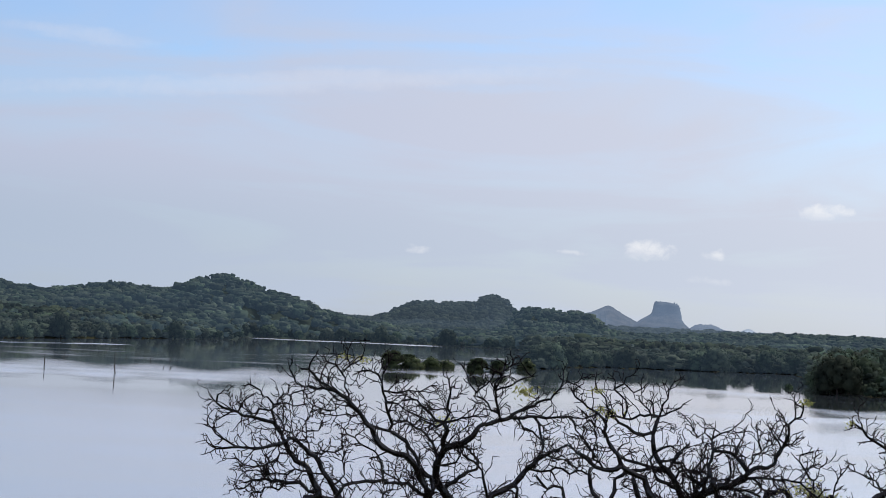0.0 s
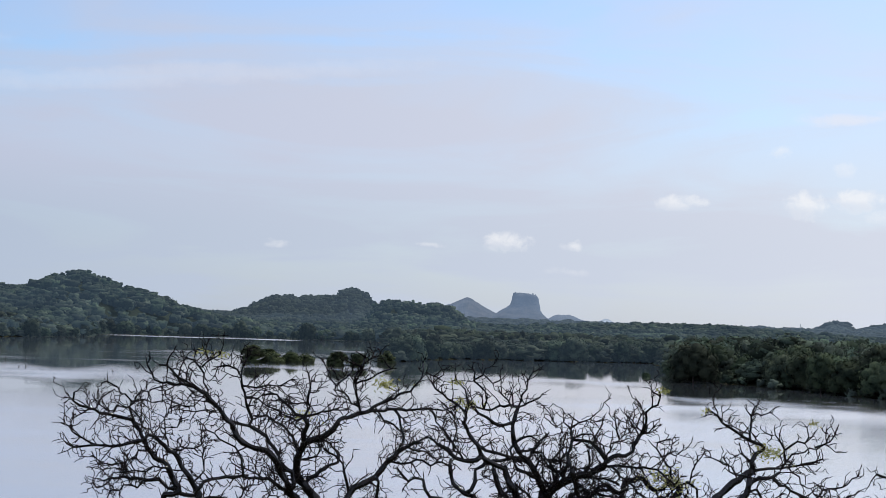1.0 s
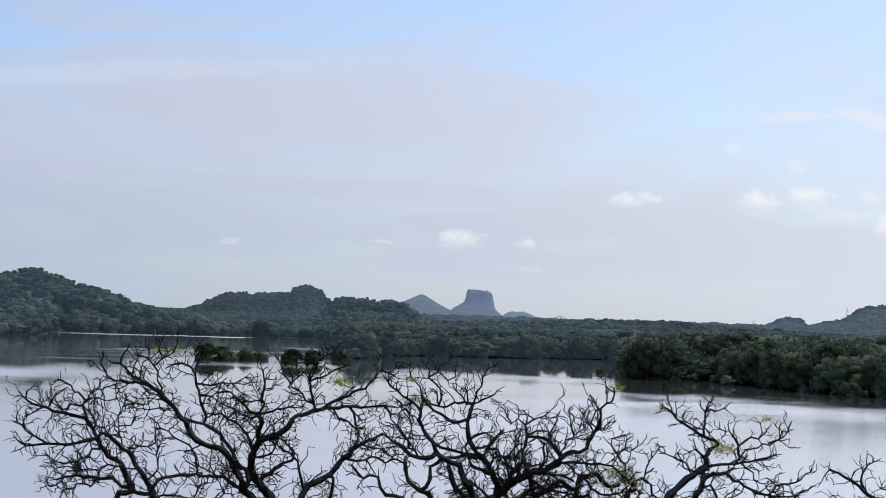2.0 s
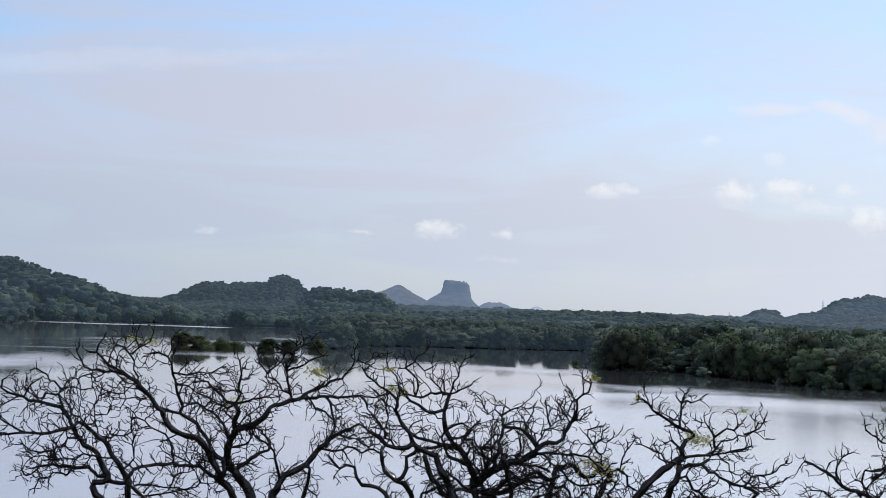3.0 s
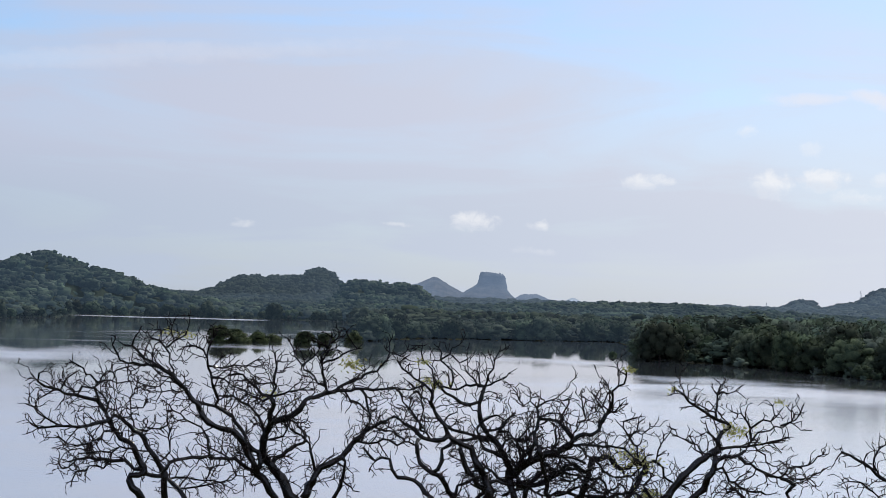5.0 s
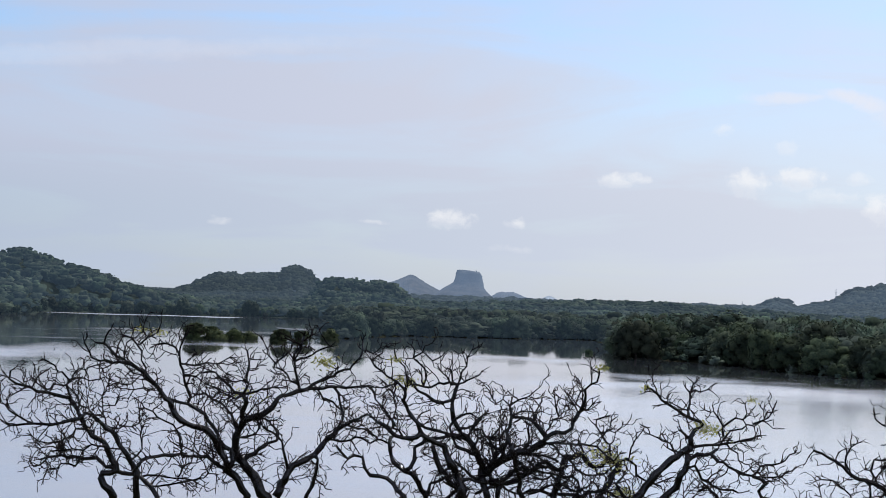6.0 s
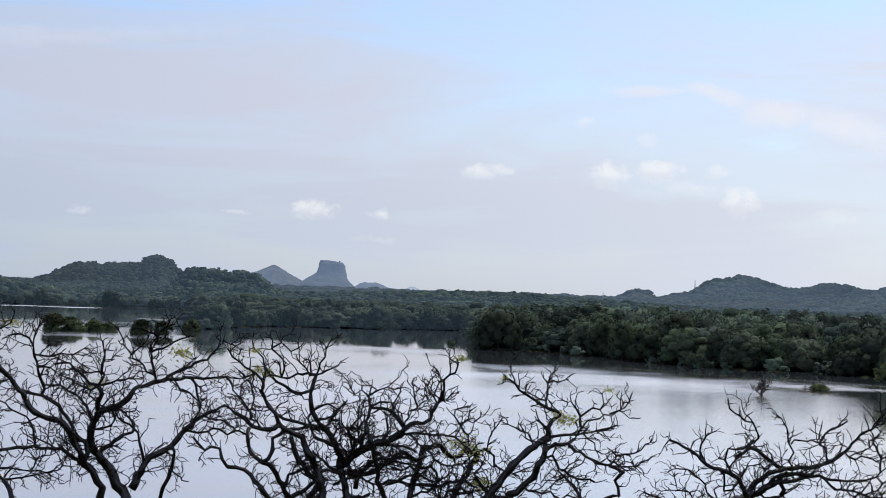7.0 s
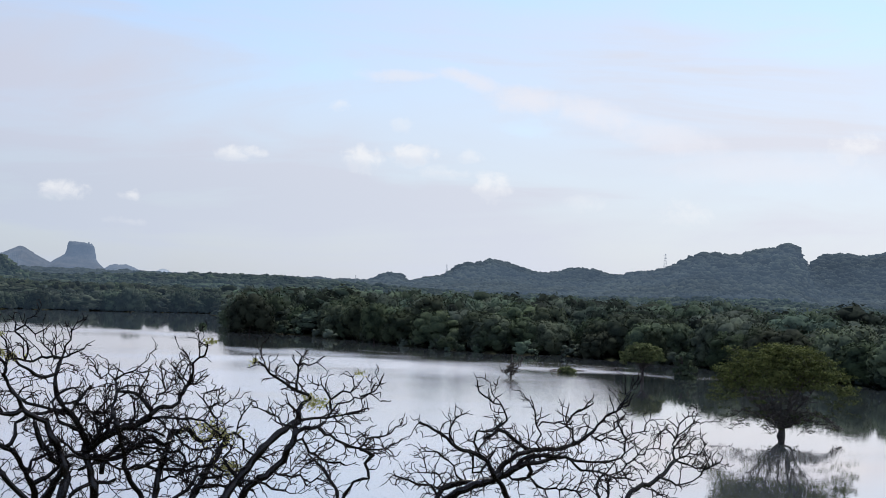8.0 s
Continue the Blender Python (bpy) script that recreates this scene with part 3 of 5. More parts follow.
def shore_row(kinds, rng, a0, a1, inland, gap, low=0.85, high=1.25):
    a = a0
    while a < a1:
        r = float(shore(np.array(a))) + inland + rng.uniform(-3, 5)
        x, y, z = spot(a, r)
        s = rng.uniform(low, high)
        m = pose(x, y, max(z, 0) - 0.3 * s, 0, 0, rng.uniform(0, 360)) @ Matrix.Diagonal((s * rng.uniform(0.9, 1.2), s * rng.uniform(0.9, 1.2), s * rng.uniform(0.8, 1.15), 1))
        ob = copy_thing(kinds[rng.integers(len(kinds))], Matrix())
        ob.matrix_basis = m
        # along the shore, the step also follows the shore's run towards or away from the terrace
        slope = abs(float(shore(np.array(a + 0.1)) - shore(np.array(a - 0.1)))) / 0.2
        a += gap * rng.uniform(0.8, 1.25) / max(r * 0.01745, min(slope, 60))


KINDS = [shore_tree(20 + i, 11.5 + (i % 4) * 1.6, 9.0 + (i % 5) * 1.0, FOLIAGE) for i in range(9)]
FAR_KINDS = [shore_tree(40 + i, 11.0 + (i % 3) * 1.6, 9.0 + (i % 4) * 1.0, HAZE_TONED_FOLIAGE) for i in range(6)]
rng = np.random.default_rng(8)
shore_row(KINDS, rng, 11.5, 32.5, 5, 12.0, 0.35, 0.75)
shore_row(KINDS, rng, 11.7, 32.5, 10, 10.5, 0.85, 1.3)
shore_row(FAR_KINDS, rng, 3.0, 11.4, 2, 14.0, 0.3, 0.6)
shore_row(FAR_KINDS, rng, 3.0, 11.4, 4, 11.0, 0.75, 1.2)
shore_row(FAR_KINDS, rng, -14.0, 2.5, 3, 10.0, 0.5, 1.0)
# dark trees that stand out from the rest of the far shore: azimuth, inland metres, width and height factors
for i, (a, inland, kw, kh) in enumerate([(-11.43, -8, 1.1, 1.55), (-10.13, -4, 0.62, 0.85), (-8.0, -2, 0.9, 1.1), (-1.76, -6, 1.05, 1.2), (0.28, -6, 1.2, 1.5), (7.9, -2, 1.45, 1.05), (10.05, -2, 1.25, 1.15), (11.0, -1, 1.2, 1.1), (12.1, -2, 1.2, 1.3), (14.85, -1, 0.9, 1.0), (15.9, -1, 0.95, 1.05)]):
    x, y, z = spot(a, float(shore(np.array(a))) + inland)
    big_tree = copy_thing((KINDS if a > 11 else FAR_KINDS)[i % 6], Matrix())
    big_tree.matrix_basis = pose(x, y, max(z, 0) - 0.3, 0, 0, i * 67) @ Matrix.Diagonal((kw, kw, kh, 1))
for k in KINDS + FAR_KINDS:
    for o in (*k.children_recursive, k):
        bpy.data.objects.remove(o)


def shore_shrubs(name, label, a0, a1, gap, mat, templates, seed, low, high):
    """Low growth along the water's edge."""
    rng = np.random.default_rng(seed)
    spots, a = [], a0
    while a < a1:
        r = float(shore(np.array(a))) + rng.uniform(-1.0, 4.0)
        x, y, z = spot(a, r)
        w0 = rng.uniform(low, high)
        spots.append((x, y, max(z, 0) - 0.5, w0 * rng.uniform(1.0, 1.5), w0))
        slope = abs(float(shore(np.array(a + 0.1)) - shore(np.array(a - 0.1)))) / 0.2
        a += gap * rng.uniform(0.7, 1.3) / max(r * 0.01745, min(slope, 60))
    tagged(new(name, crowns_mesh(name, spots, rng, mat, templates)), label, "shrubs", kind="stuff")


shore_shrubs("shore_shrubs", "low dark green shrubs along the water's edge", 11.5, 32.5, 4.6, FOREST, MEDIUM, 14, 2.0, 4.6)
shore_shrubs("shore_shrubs", "low hazy green shrubs along the far shore", 3.0, 11.4, 5.0, HAZE_TONED_FOREST, MEDIUM, 15, 2.5, 5.0)
shore_shrubs("shore_shrubs", "low hazy green shrubs along the far shore", -14.0, 2.5, 6.0, HAZE_TONED_FOREST, MEDIUM, 16, 2.0, 4.5)


# ---- the table rock and the blue peak beside it ----
def rock_ring(z, a0, a1, depth, r=4600.0):
    """A ring of the rock at height z between two azimuths."""
    x0, x1 = r * math.sin(radians(a0)), r * math.sin(radians(a1))
    y = r * math.cos(radians((a0 + a1) / 2))
    out = []
    for k in range(40):
        t = 2 * math.pi * k / 40
        c, s = math.cos(t), math.sin(t)
        c, s = math.copysign(abs(c) ** 0.6, c), math.copysign(abs(s) ** 0.6, s)
        p = Vector(((x0 + x1) / 2 + c * (x1 - x0) / 2, y + s * depth, z))
        out.append(p + Vector((1, 1, 0.4)) * 2.6 * noise.noise(Vector((p.x * 0.06, p.y * 0.06, p.z * 0.10))))
    return out


def build_rock():
    levels = [(10, 5.42, 8.05, 120), (30, 5.82, 7.66, 105), (36, 5.92, 7.55, 95), (42, 6.05, 7.45, 80), (49, 6.16, 7.385, 66), (54, 6.26, 7.365, 58), (60, 6.39, 7.35, 50),
              (65, 6.47, 7.34, 44), (71, 6.49, 7.33, 40), (79, 6.51, 7.31, 36), (86, 6.53, 7.29, 34), (90, 6.545, 7.25, 30), (93, 6.555, 6.98, 24), (95, 6.575, 6.78, 18)]
    v = [p for lv in levels for p in rock_ring(*lv)]
    f = [(i * 40 + k, i * 40 + (k + 1) % 40, (i + 1) * 40 + (k + 1) % 40, (i + 1) * 40 + k) for i in range(len(levels) - 1) for k in range(40)]
    f.append(tuple((len(levels) - 1) * 40 + k for k in range(40)))
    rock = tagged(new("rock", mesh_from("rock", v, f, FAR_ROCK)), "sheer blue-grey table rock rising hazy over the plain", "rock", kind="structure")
    spots = [(4600 * math.sin(radians(a)), 4600 * math.cos(radians(a)) - 10, z - 0.5, 3.6 * s, 3.6 * s) for a, z, s in
             [(6.59, 94.0, 0.7), (6.71, 94.2, 0.6), (6.86, 93, 0.5), (6.99, 91.5, 0.8), (7.13, 90.5, 1.4), (7.20, 89.5, 0.9), (7.31, 80, 0.7), (6.37, 59, 0.8), (6.22, 51, 0.8)]]
    rg = np.random.default_rng(2)
    tagged(new("rock_scrub", crowns_mesh("rock_scrub", spots, rg, FAR_ROCK, SIMPLE)), "small hazy trees on top of the table rock", "shrub", kind="stuff")


build_rock()


def build_far_ridge(name, label, bumps, r, seed, mat):
    """A hazy ridge beyond the plain: bumps of azimuth, height, half width."""
    azs = np.arange(bumps[0][0] - 4 * bumps[0][2], bumps[-1][0] + 4 * bumps[-1][2], 0.03)
    crest = sum(h * np.exp(-np.abs((azs - c) / wd) ** 1.6) for c, h, wd in bumps)
    v, rows = [], [(-260, 0.0), (-150, 0.35), (-60, 0.8), (0, 1.0), (60, 0.7), (200, 0.0)]
    for i, a in enumerate(azs):
        for dr, k in rows:
            rough = 1.6 * noise.noise(Vector((a * 9, dr * 0.02, seed))) + 0.9 * noise.noise(Vector((a * 31, dr * 0.02, seed)))
            rr = r + dr
            v.append((rr * math.sin(radians(a)), rr * math.cos(radians(a)), 8 + crest[i] * k + rough * min(1, crest[i] / 10)))
    k = len(rows)
    f = [(i * k + j, (i + 1) * k + j, (i + 1) * k + j + 1, i * k + j + 1) for i in range(len(azs) - 1) for j in range(k - 1)]
    tagged(new(name, mesh_from(name, v, f, mat)), label, "hill", kind="structure")


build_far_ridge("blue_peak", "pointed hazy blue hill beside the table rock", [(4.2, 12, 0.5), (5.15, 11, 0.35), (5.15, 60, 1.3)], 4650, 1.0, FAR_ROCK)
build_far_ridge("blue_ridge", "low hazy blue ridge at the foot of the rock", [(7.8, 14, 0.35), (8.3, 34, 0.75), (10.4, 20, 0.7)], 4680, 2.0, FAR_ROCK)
build_far_ridge("faint_hill", "faint pale blue hill far beyond the plain", [(9.4, 31, 0.5)], 4780, 3.0, FAINT_ROCK)


# ---- bare trees on the bank before the terrace ----
# each limb: thickness at both ends, then its line across and up, in metres from the eye, on a plane 32 m ahead
LEFT_A = [
    (.137, .057, (-1.95, -3.48), (-2.09, -3.32), (-2.19, -3.20), (-2.14, -3.14), (-2.01, -3.08), (-1.90, -3.04), (-1.98, -2.87), (-2.10, -2.63), (-2.32, -2.48), (-2.52, -2.24), (-2.62, -2.03), (-2.76, -1.86), (-2.91, -1.82)),
    (.063, .034, (-2.91, -1.82), (-3.14, -1.81), (-3.30, -1.76), (-3.47, -1.67), (-3.61, -1.63), (-3.71, -1.57), (-3.73, -1.42)),
    (.114, .068, (-1.56, -3.48), (-1.57, -3.21), (-1.58, -3.00), (-1.68, -2.87), (-1.81, -2.70), (-1.92, -2.49), (-2.11, -2.33), (-2.36, -2.12)),
    (.068, .034, (-2.36, -2.12), (-2.45, -2.13), (-2.56, -2.20), (-2.75, -2.22), (-3.03, -2.30), (-3.31, -2.30), (-3.59, -2.32), (-3.77, -2.29)),
    (.034, .023, (-3.31, -2.28), (-3.52, -2.19), (-3.71, -2.09), (-3.87, -1.97)),
]
LEFT_B = [
    (.040, .029, (-2.36, -2.12), (-2.42, -2.05), (-2.53, -1.95), (-2.60, -1.79), (-2.70, -1.72)),
    (.080, .034, (-1.89, -3.06), (-2.11, -2.97), (-2.26, -2.85), (-2.45, -2.86), (-2.63, -2.85), (-2.82, -2.82), (-3.05, -2.85), (-3.19, -2.90)),
    (.034, .023, (-3.05, -2.85), (-3.17, -2.99), (-3.28, -3.02)),
    (.080, .068, (-1.22, -3.47), (-1.35, -3.30), (-1.50, -3.15), (-1.69, -3.10), (-1.88, -3.07)),
    (.040, .029, (-2.62, -2.03), (-2.75, -1.81), (-2.83, -1.65), (-2.76, -1.54), (-2.87, -1.42), (-3.02, -1.30), (-3.18, -1.22)),
    (.034, .023, (-2.83, -1.63), (-2.96, -1.66), (-3.14, -1.71), (-3.29, -1.62)),
    (.034, .023, (-2.81, -1.61), (-2.69, -1.44), (-2.50, -1.35), (-2.29, -1.28)),
    (.029, .023, (-2.76, -1.54), (-2.50, -1.55), (-2.26, -1.52)),
]
LEFT_C = [
    (.029, .023, (-2.15, -2.33), (-2.15, -2.11), (-2.18, -1.83), (-2.10, -1.65), (-2.02, -1.59)),
    (.029, .023, (-2.17, -2.04), (-2.01, -1.97), (-1.94, -1.83)),
    (.034, .023, (-2.09, -2.36), (-1.86, -2.34), (-1.62, -2.27), (-1.53, -2.19), (-1.57, -2.03)),
    (.040, .023, (-2.28, -2.37), (-2.56, -2.41), (-2.74, -2.51), (-2.97, -2.61), (-3.20, -2.56), (-3.35, -2.50)),
    (.034, .023, (-2.15, -2.63), (-2.36, -2.64), (-2.64, -2.70), (-2.92, -2.73), (-3.11, -2.70), (-3.22, -2.64)),
    (.034, .023, (-2.45, -2.87), (-2.63, -2.94), (-2.82, -2.98), (-3.00, -3.04), (-3.12, -3.22)),
    (.034, .023, (-1.34, -3.30), (-1.07, -3.28), (-0.76, -3.23), (-0.46, -3.12), (-0.25, -3.07)),
    (.040, .023, (-1.50, -3.15), (-1.17, -3.11), (-0.88, -3.14), (-0.60, -3.19)),
]
LEFT_D = [
    (.034, .023, (-0.93, -3.14), (-0.79, -2.98), (-0.61, -2.85), (-0.55, -2.71)),
    (.034, .023, (-1.62, -2.91), (-1.51, -2.67), (-1.56, -2.48), (-1.51, -2.31)),
]
MID_A = [
    (.182, .148, (0.70, -3.57), (0.55, -3.36), (0.38, -3.12), (0.24, -2.94), (0.12, -2.79)),
    (.148, .103, (0.12, -2.79), (0.07, -2.58), (0.10, -2.34), (0.18, -2.15)),
    (.114, .080, (0.18, -2.15), (0.19, -2.01), (0.22, -1.86), (0.16, -1.71)),
    (.137, .091, (0.30, -3.42), (0.14, -3.17), (-0.00, -3.01), (-0.10, -2.84), (-0.24, -2.59), (-0.34, -2.40), (-0.53, -2.29), (-0.77, -2.24), (-0.97, -2.11), (-1.03, -1.96)),
    (.097, .057, (-1.03, -1.96), (-1.12, -1.78), (-1.22, -1.70), (-1.35, -1.57), (-1.51, -1.40), (-1.71, -1.27)),
    (.057, .034, (-1.71, -1.27), (-1.90, -1.18), (-2.04, -1.06), (-2.19, -0.94), (-2.33, -0.91)),
    (.046, .029, (-1.68, -1.28), (-1.94, -1.25), (-2.18, -1.21), (-2.40, -1.17), (-2.44, -1.05), (-2.50, -0.95), (-2.48, -0.80)),
]
MID_B = [
    (.040, .029, (-1.49, -1.41), (-1.51, -1.29), (-1.59, -1.10), (-1.61, -0.93), (-1.75, -0.82), (-1.89, -0.77)),
    (.034, .023, (-1.61, -0.93), (-1.49, -0.81), (-1.32, -0.71)),
    (.034, .023, (-1.39, -1.54), (-1.56, -1.48), (-1.70, -1.41), (-1.77, -1.34)),
    (.029, .023, (-1.27, -1.66), (-1.48, -1.68), (-1.64, -1.66), (-1.84, -1.58), (-2.06, -1.54)),
    (.080, .051, (0.05, -2.89), (-0.04, -2.68), (-0.19, -2.49), (-0.32, -2.26), (-0.49, -2.04), (-0.78, -1.91), (-1.09, -1.81)),
    (.068, .034, (0.09, -2.58), (0.07, -2.34), (-0.02, -2.06), (-0.16, -1.89), (-0.31, -1.79), (-0.49, -1.74), (-0.68, -1.72)),
    (.057, .029, (-0.76, -1.92), (-0.74, -1.76), (-0.81, -1.60), (-0.85, -1.41), (-0.89, -1.22), (-0.93, -1.08), (-1.01, -0.96), (-1.12, -0.91), (-1.30, -0.90)),
]
MID_C = [
    (.034, .023, (-0.92, -1.10), (-0.90, -0.90), (-0.85, -0.74)),
    (.040, .023, (-0.89, -1.23), (-0.71, -1.26), (-0.52, -1.23), (-0.33, -1.20), (-0.09, -1.09)),
    (.034, .023, (-0.85, -1.42), (-0.66, -1.45), (-0.51, -1.54), (-0.30, -1.63), (-0.08, -1.69)),
    (.057, .034, (0.16, -1.71), (0.01, -1.65), (-0.10, -1.53), (-0.23, -1.41), (-0.41, -1.33), (-0.57, -1.37)),
    (.046, .029, (0.16, -1.71), (-0.01, -1.78), (-0.15, -1.69), (-0.30, -1.71)),
    (.046, .029, (0.17, -1.71), (0.23, -1.52), (0.19, -1.31), (0.25, -1.14), (0.21, -0.97)),
    (.046, .029, (0.17, -1.71), (0.35, -1.64), (0.56, -1.59), (0.75, -1.58)),
    (.125, .080, (0.18, -2.17), (0.37, -2.11), (0.52, -2.04), (0.63, -1.93), (0.76, -1.78), (0.93, -1.68), (1.12, -1.62)),
]
MID_D = [
    (.080, .046, (1.12, -1.62), (1.31, -1.60), (1.50, -1.55), (1.69, -1.53), (1.90, -1.55)),
    (.046, .029, (1.90, -1.55), (2.10, -1.54), (2.27, -1.51)),
    (.051, .029, (1.08, -1.62), (1.09, -1.50), (1.03, -1.31), (1.02, -1.12), (1.00, -1.02), (1.09, -0.88), (1.16, -0.68)),
    (.040, .023, (1.02, -1.14), (1.19, -1.06), (1.38, -1.01), (1.51, -0.90), (1.62, -0.85)),
    (.057, .040, (1.19, -1.59), (1.35, -1.49), (1.51, -1.42), (1.70, -1.33), (1.87, -1.24), (2.02, -1.14)),
    (.040, .023, (2.02, -1.14), (2.16, -1.04), (2.20, -0.89), (2.16, -0.73)),
    (.029, .023, (2.20, -0.93), (2.35, -0.95)),
    (.046, .034, (1.67, -1.54), (1.78, -1.65), (1.82, -1.82), (1.88, -2.01), (1.79, -2.21)),
]
MID_E = [
    (.040, .029, (1.38, -1.49), (1.51, -1.73), (1.68, -1.81), (1.82, -1.92)),
    (.040, .023, (1.09, -1.48), (0.92, -1.39), (0.79, -1.33), (0.67, -1.19), (0.56, -1.03), (0.46, -0.77)),
    (.034, .023, (0.68, -1.19), (0.83, -1.03), (0.95, -0.91)),
    (.091, .046, (0.15, -2.89), (0.29, -2.75), (0.46, -2.63), (0.62, -2.53), (0.76, -2.48)),
    (.046, .029, (0.76, -2.48), (0.81, -2.33), (0.68, -2.20), (0.52, -2.11), (0.41, -2.11)),
    (.046, .023, (0.11, -2.44), (0.26, -2.44), (0.38, -2.37), (0.47, -2.25), (0.48, -2.09)),
    (.148, .091, (0.78, -3.43), (0.88, -3.22), (0.97, -3.04), (1.07, -2.90), (1.25, -2.80), (1.42, -2.70), (1.53, -2.58), (1.61, -2.43)),
    (.091, .057, (1.61, -2.43), (1.76, -2.27), (1.93, -2.17), (2.15, -2.10)),
]
MID_F = [
    (.057, .034, (0.97, -3.02), (0.92, -2.83), (0.87, -2.66), (0.82, -2.50), (0.70, -2.37), (0.51, -2.24)),
    (.063, .046, (1.30, -3.40), (1.42, -3.11), (1.47, -2.90), (1.43, -2.69)),
    (.046, .034, (1.64, -2.42), (1.82, -2.43), (2.01, -2.39), (2.22, -2.41), (2.45, -2.46), (2.67, -2.48)),
    (.040, .029, (1.95, -2.17), (2.12, -2.28), (2.30, -2.25), (2.46, -2.37)),
    (.074, .046, (0.02, -3.13), (-0.13, -2.97), (-0.29, -2.87), (-0.51, -2.77), (-0.85, -2.77), (-1.23, -2.80), (-1.46, -2.87), (-1.63, -3.06)),
    (.046, .029, (-0.90, -2.77), (-0.85, -2.59), (-0.90, -2.41), (-0.98, -2.26), (-1.13, -2.17), (-1.33, -2.06), (-1.48, -1.99)),
    (.034, .023, (-0.51, -2.77), (-0.62, -2.66), (-0.80, -2.62)),
]
MID_G = [
    (.034, .023, (0.18, -2.16), (0.28, -1.98), (0.43, -1.88), (0.56, -1.76)),
]
RIGHT_A = [
    (.171, .148, (3.86, -3.99), (3.96, -3.66), (4.01, -3.47), (3.94, -3.21), (3.86, -2.98)),
    (.143, .091, (3.79, -2.98), (3.72, -2.71), (3.61, -2.50), (3.47, -2.45), (3.33, -2.36), (3.22, -2.29)),
    (.091, .057, (3.22, -2.29), (3.13, -2.37), (2.93, -2.39), (2.78, -2.33), (2.63, -2.21), (2.45, -2.11)),
    (.051, .034, (2.45, -2.11), (2.29, -2.01), (2.15, -2.07), (1.96, -2.15)),
    (.103, .080, (3.97, -3.32), (3.84, -3.19), (3.68, -3.00), (3.53, -2.77), (3.43, -2.50)),
    (.137, .091, (3.51, -3.99), (3.48, -3.66), (3.39, -3.43), (3.21, -3.15), (3.10, -2.98)),
    (.091, .057, (3.05, -2.92), (2.87, -2.88), (2.76, -2.76), (2.70, -2.57), (2.70, -2.36)),
]
RIGHT_B = [
    (.080, .051, (3.06, -2.88), (3.12, -2.72), (3.14, -2.56), (3.24, -2.46), (3.44, -2.38), (3.76, -2.33), (3.92, -2.38)),
    (.148, .114, (3.58, -3.99), (3.75, -3.62), (3.91, -3.36), (4.03, -3.21)),
    (.080, .057, (3.47, -3.48), (3.67, -3.41), (3.85, -3.25), (3.97, -3.00)),
    (.160, .137, (4.47, -3.99), (4.46, -3.66), (4.38, -3.33), (4.29, -3.00)),
    (.137, .080, (4.32, -2.97), (4.29, -2.79), (4.19, -2.62), (4.10, -2.44), (3.98, -2.35), (3.85, -2.19), (3.78, -2.05)),
    (.086, .057, (3.78, -2.05), (3.75, -1.88), (3.74, -1.70), (3.78, -1.54), (3.83, -1.43)),
    (.034, .023, (3.83, -1.43), (3.92, -1.23), (4.01, -0.99), (4.06, -0.83)),
    (.034, .023, (3.83, -1.41), (4.02, -1.37), (4.17, -1.28), (4.23, -1.20)),
]
RIGHT_C = [
    (.034, .023, (3.83, -1.43), (3.65, -1.34), (3.53, -1.22)),
    (.034, .023, (3.80, -1.37), (3.73, -1.25), (3.68, -1.16)),
    (.063, .040, (3.74, -1.72), (3.54, -1.74), (3.40, -1.71), (3.30, -1.62), (3.15, -1.59), (3.03, -1.45)),
    (.040, .023, (3.03, -1.45), (2.96, -1.30), (2.89, -1.16), (2.77, -1.04)),
    (.046, .034, (3.83, -1.43), (3.68, -1.40), (3.49, -1.44), (3.24, -1.46), (3.03, -1.46)),
    (.040, .023, (3.22, -1.46), (3.28, -1.33), (3.23, -1.20), (3.15, -1.07), (3.04, -1.00), (3.05, -0.87), (3.01, -0.79)),
    (.029, .023, (3.05, -0.97), (3.19, -0.91), (3.37, -1.00), (3.52, -0.97)),
    (.057, .034, (3.78, -2.05), (3.72, -2.19), (3.79, -2.34), (3.83, -2.49)),
]
RIGHT_D = [
    (.074, .057, (3.29, -2.27), (3.15, -2.10), (3.00, -1.91), (2.92, -1.74), (2.92, -1.55)),
    (.046, .029, (2.92, -1.55), (2.82, -1.43), (2.70, -1.38), (2.51, -1.26), (2.35, -1.08)),
    (.034, .023, (2.85, -1.45), (2.66, -1.51), (2.47, -1.54), (2.25, -1.52)),
    (.040, .029, (2.88, -2.35), (2.78, -2.18), (2.63, -1.99), (2.47, -1.75), (2.35, -1.56)),
    (.034, .023, (2.80, -2.21), (2.79, -1.99), (2.75, -1.77), (2.70, -1.57)),
    (.074, .051, (3.98, -2.37), (3.76, -2.30), (3.51, -2.24), (3.32, -2.21), (3.15, -2.10)),
    (.051, .034, (3.80, -2.02), (3.90, -1.96), (4.06, -1.96), (4.20, -2.00)),
    (.046, .029, (4.04, -2.35), (4.11, -2.20), (4.26, -2.07), (4.36, -1.92)),
]
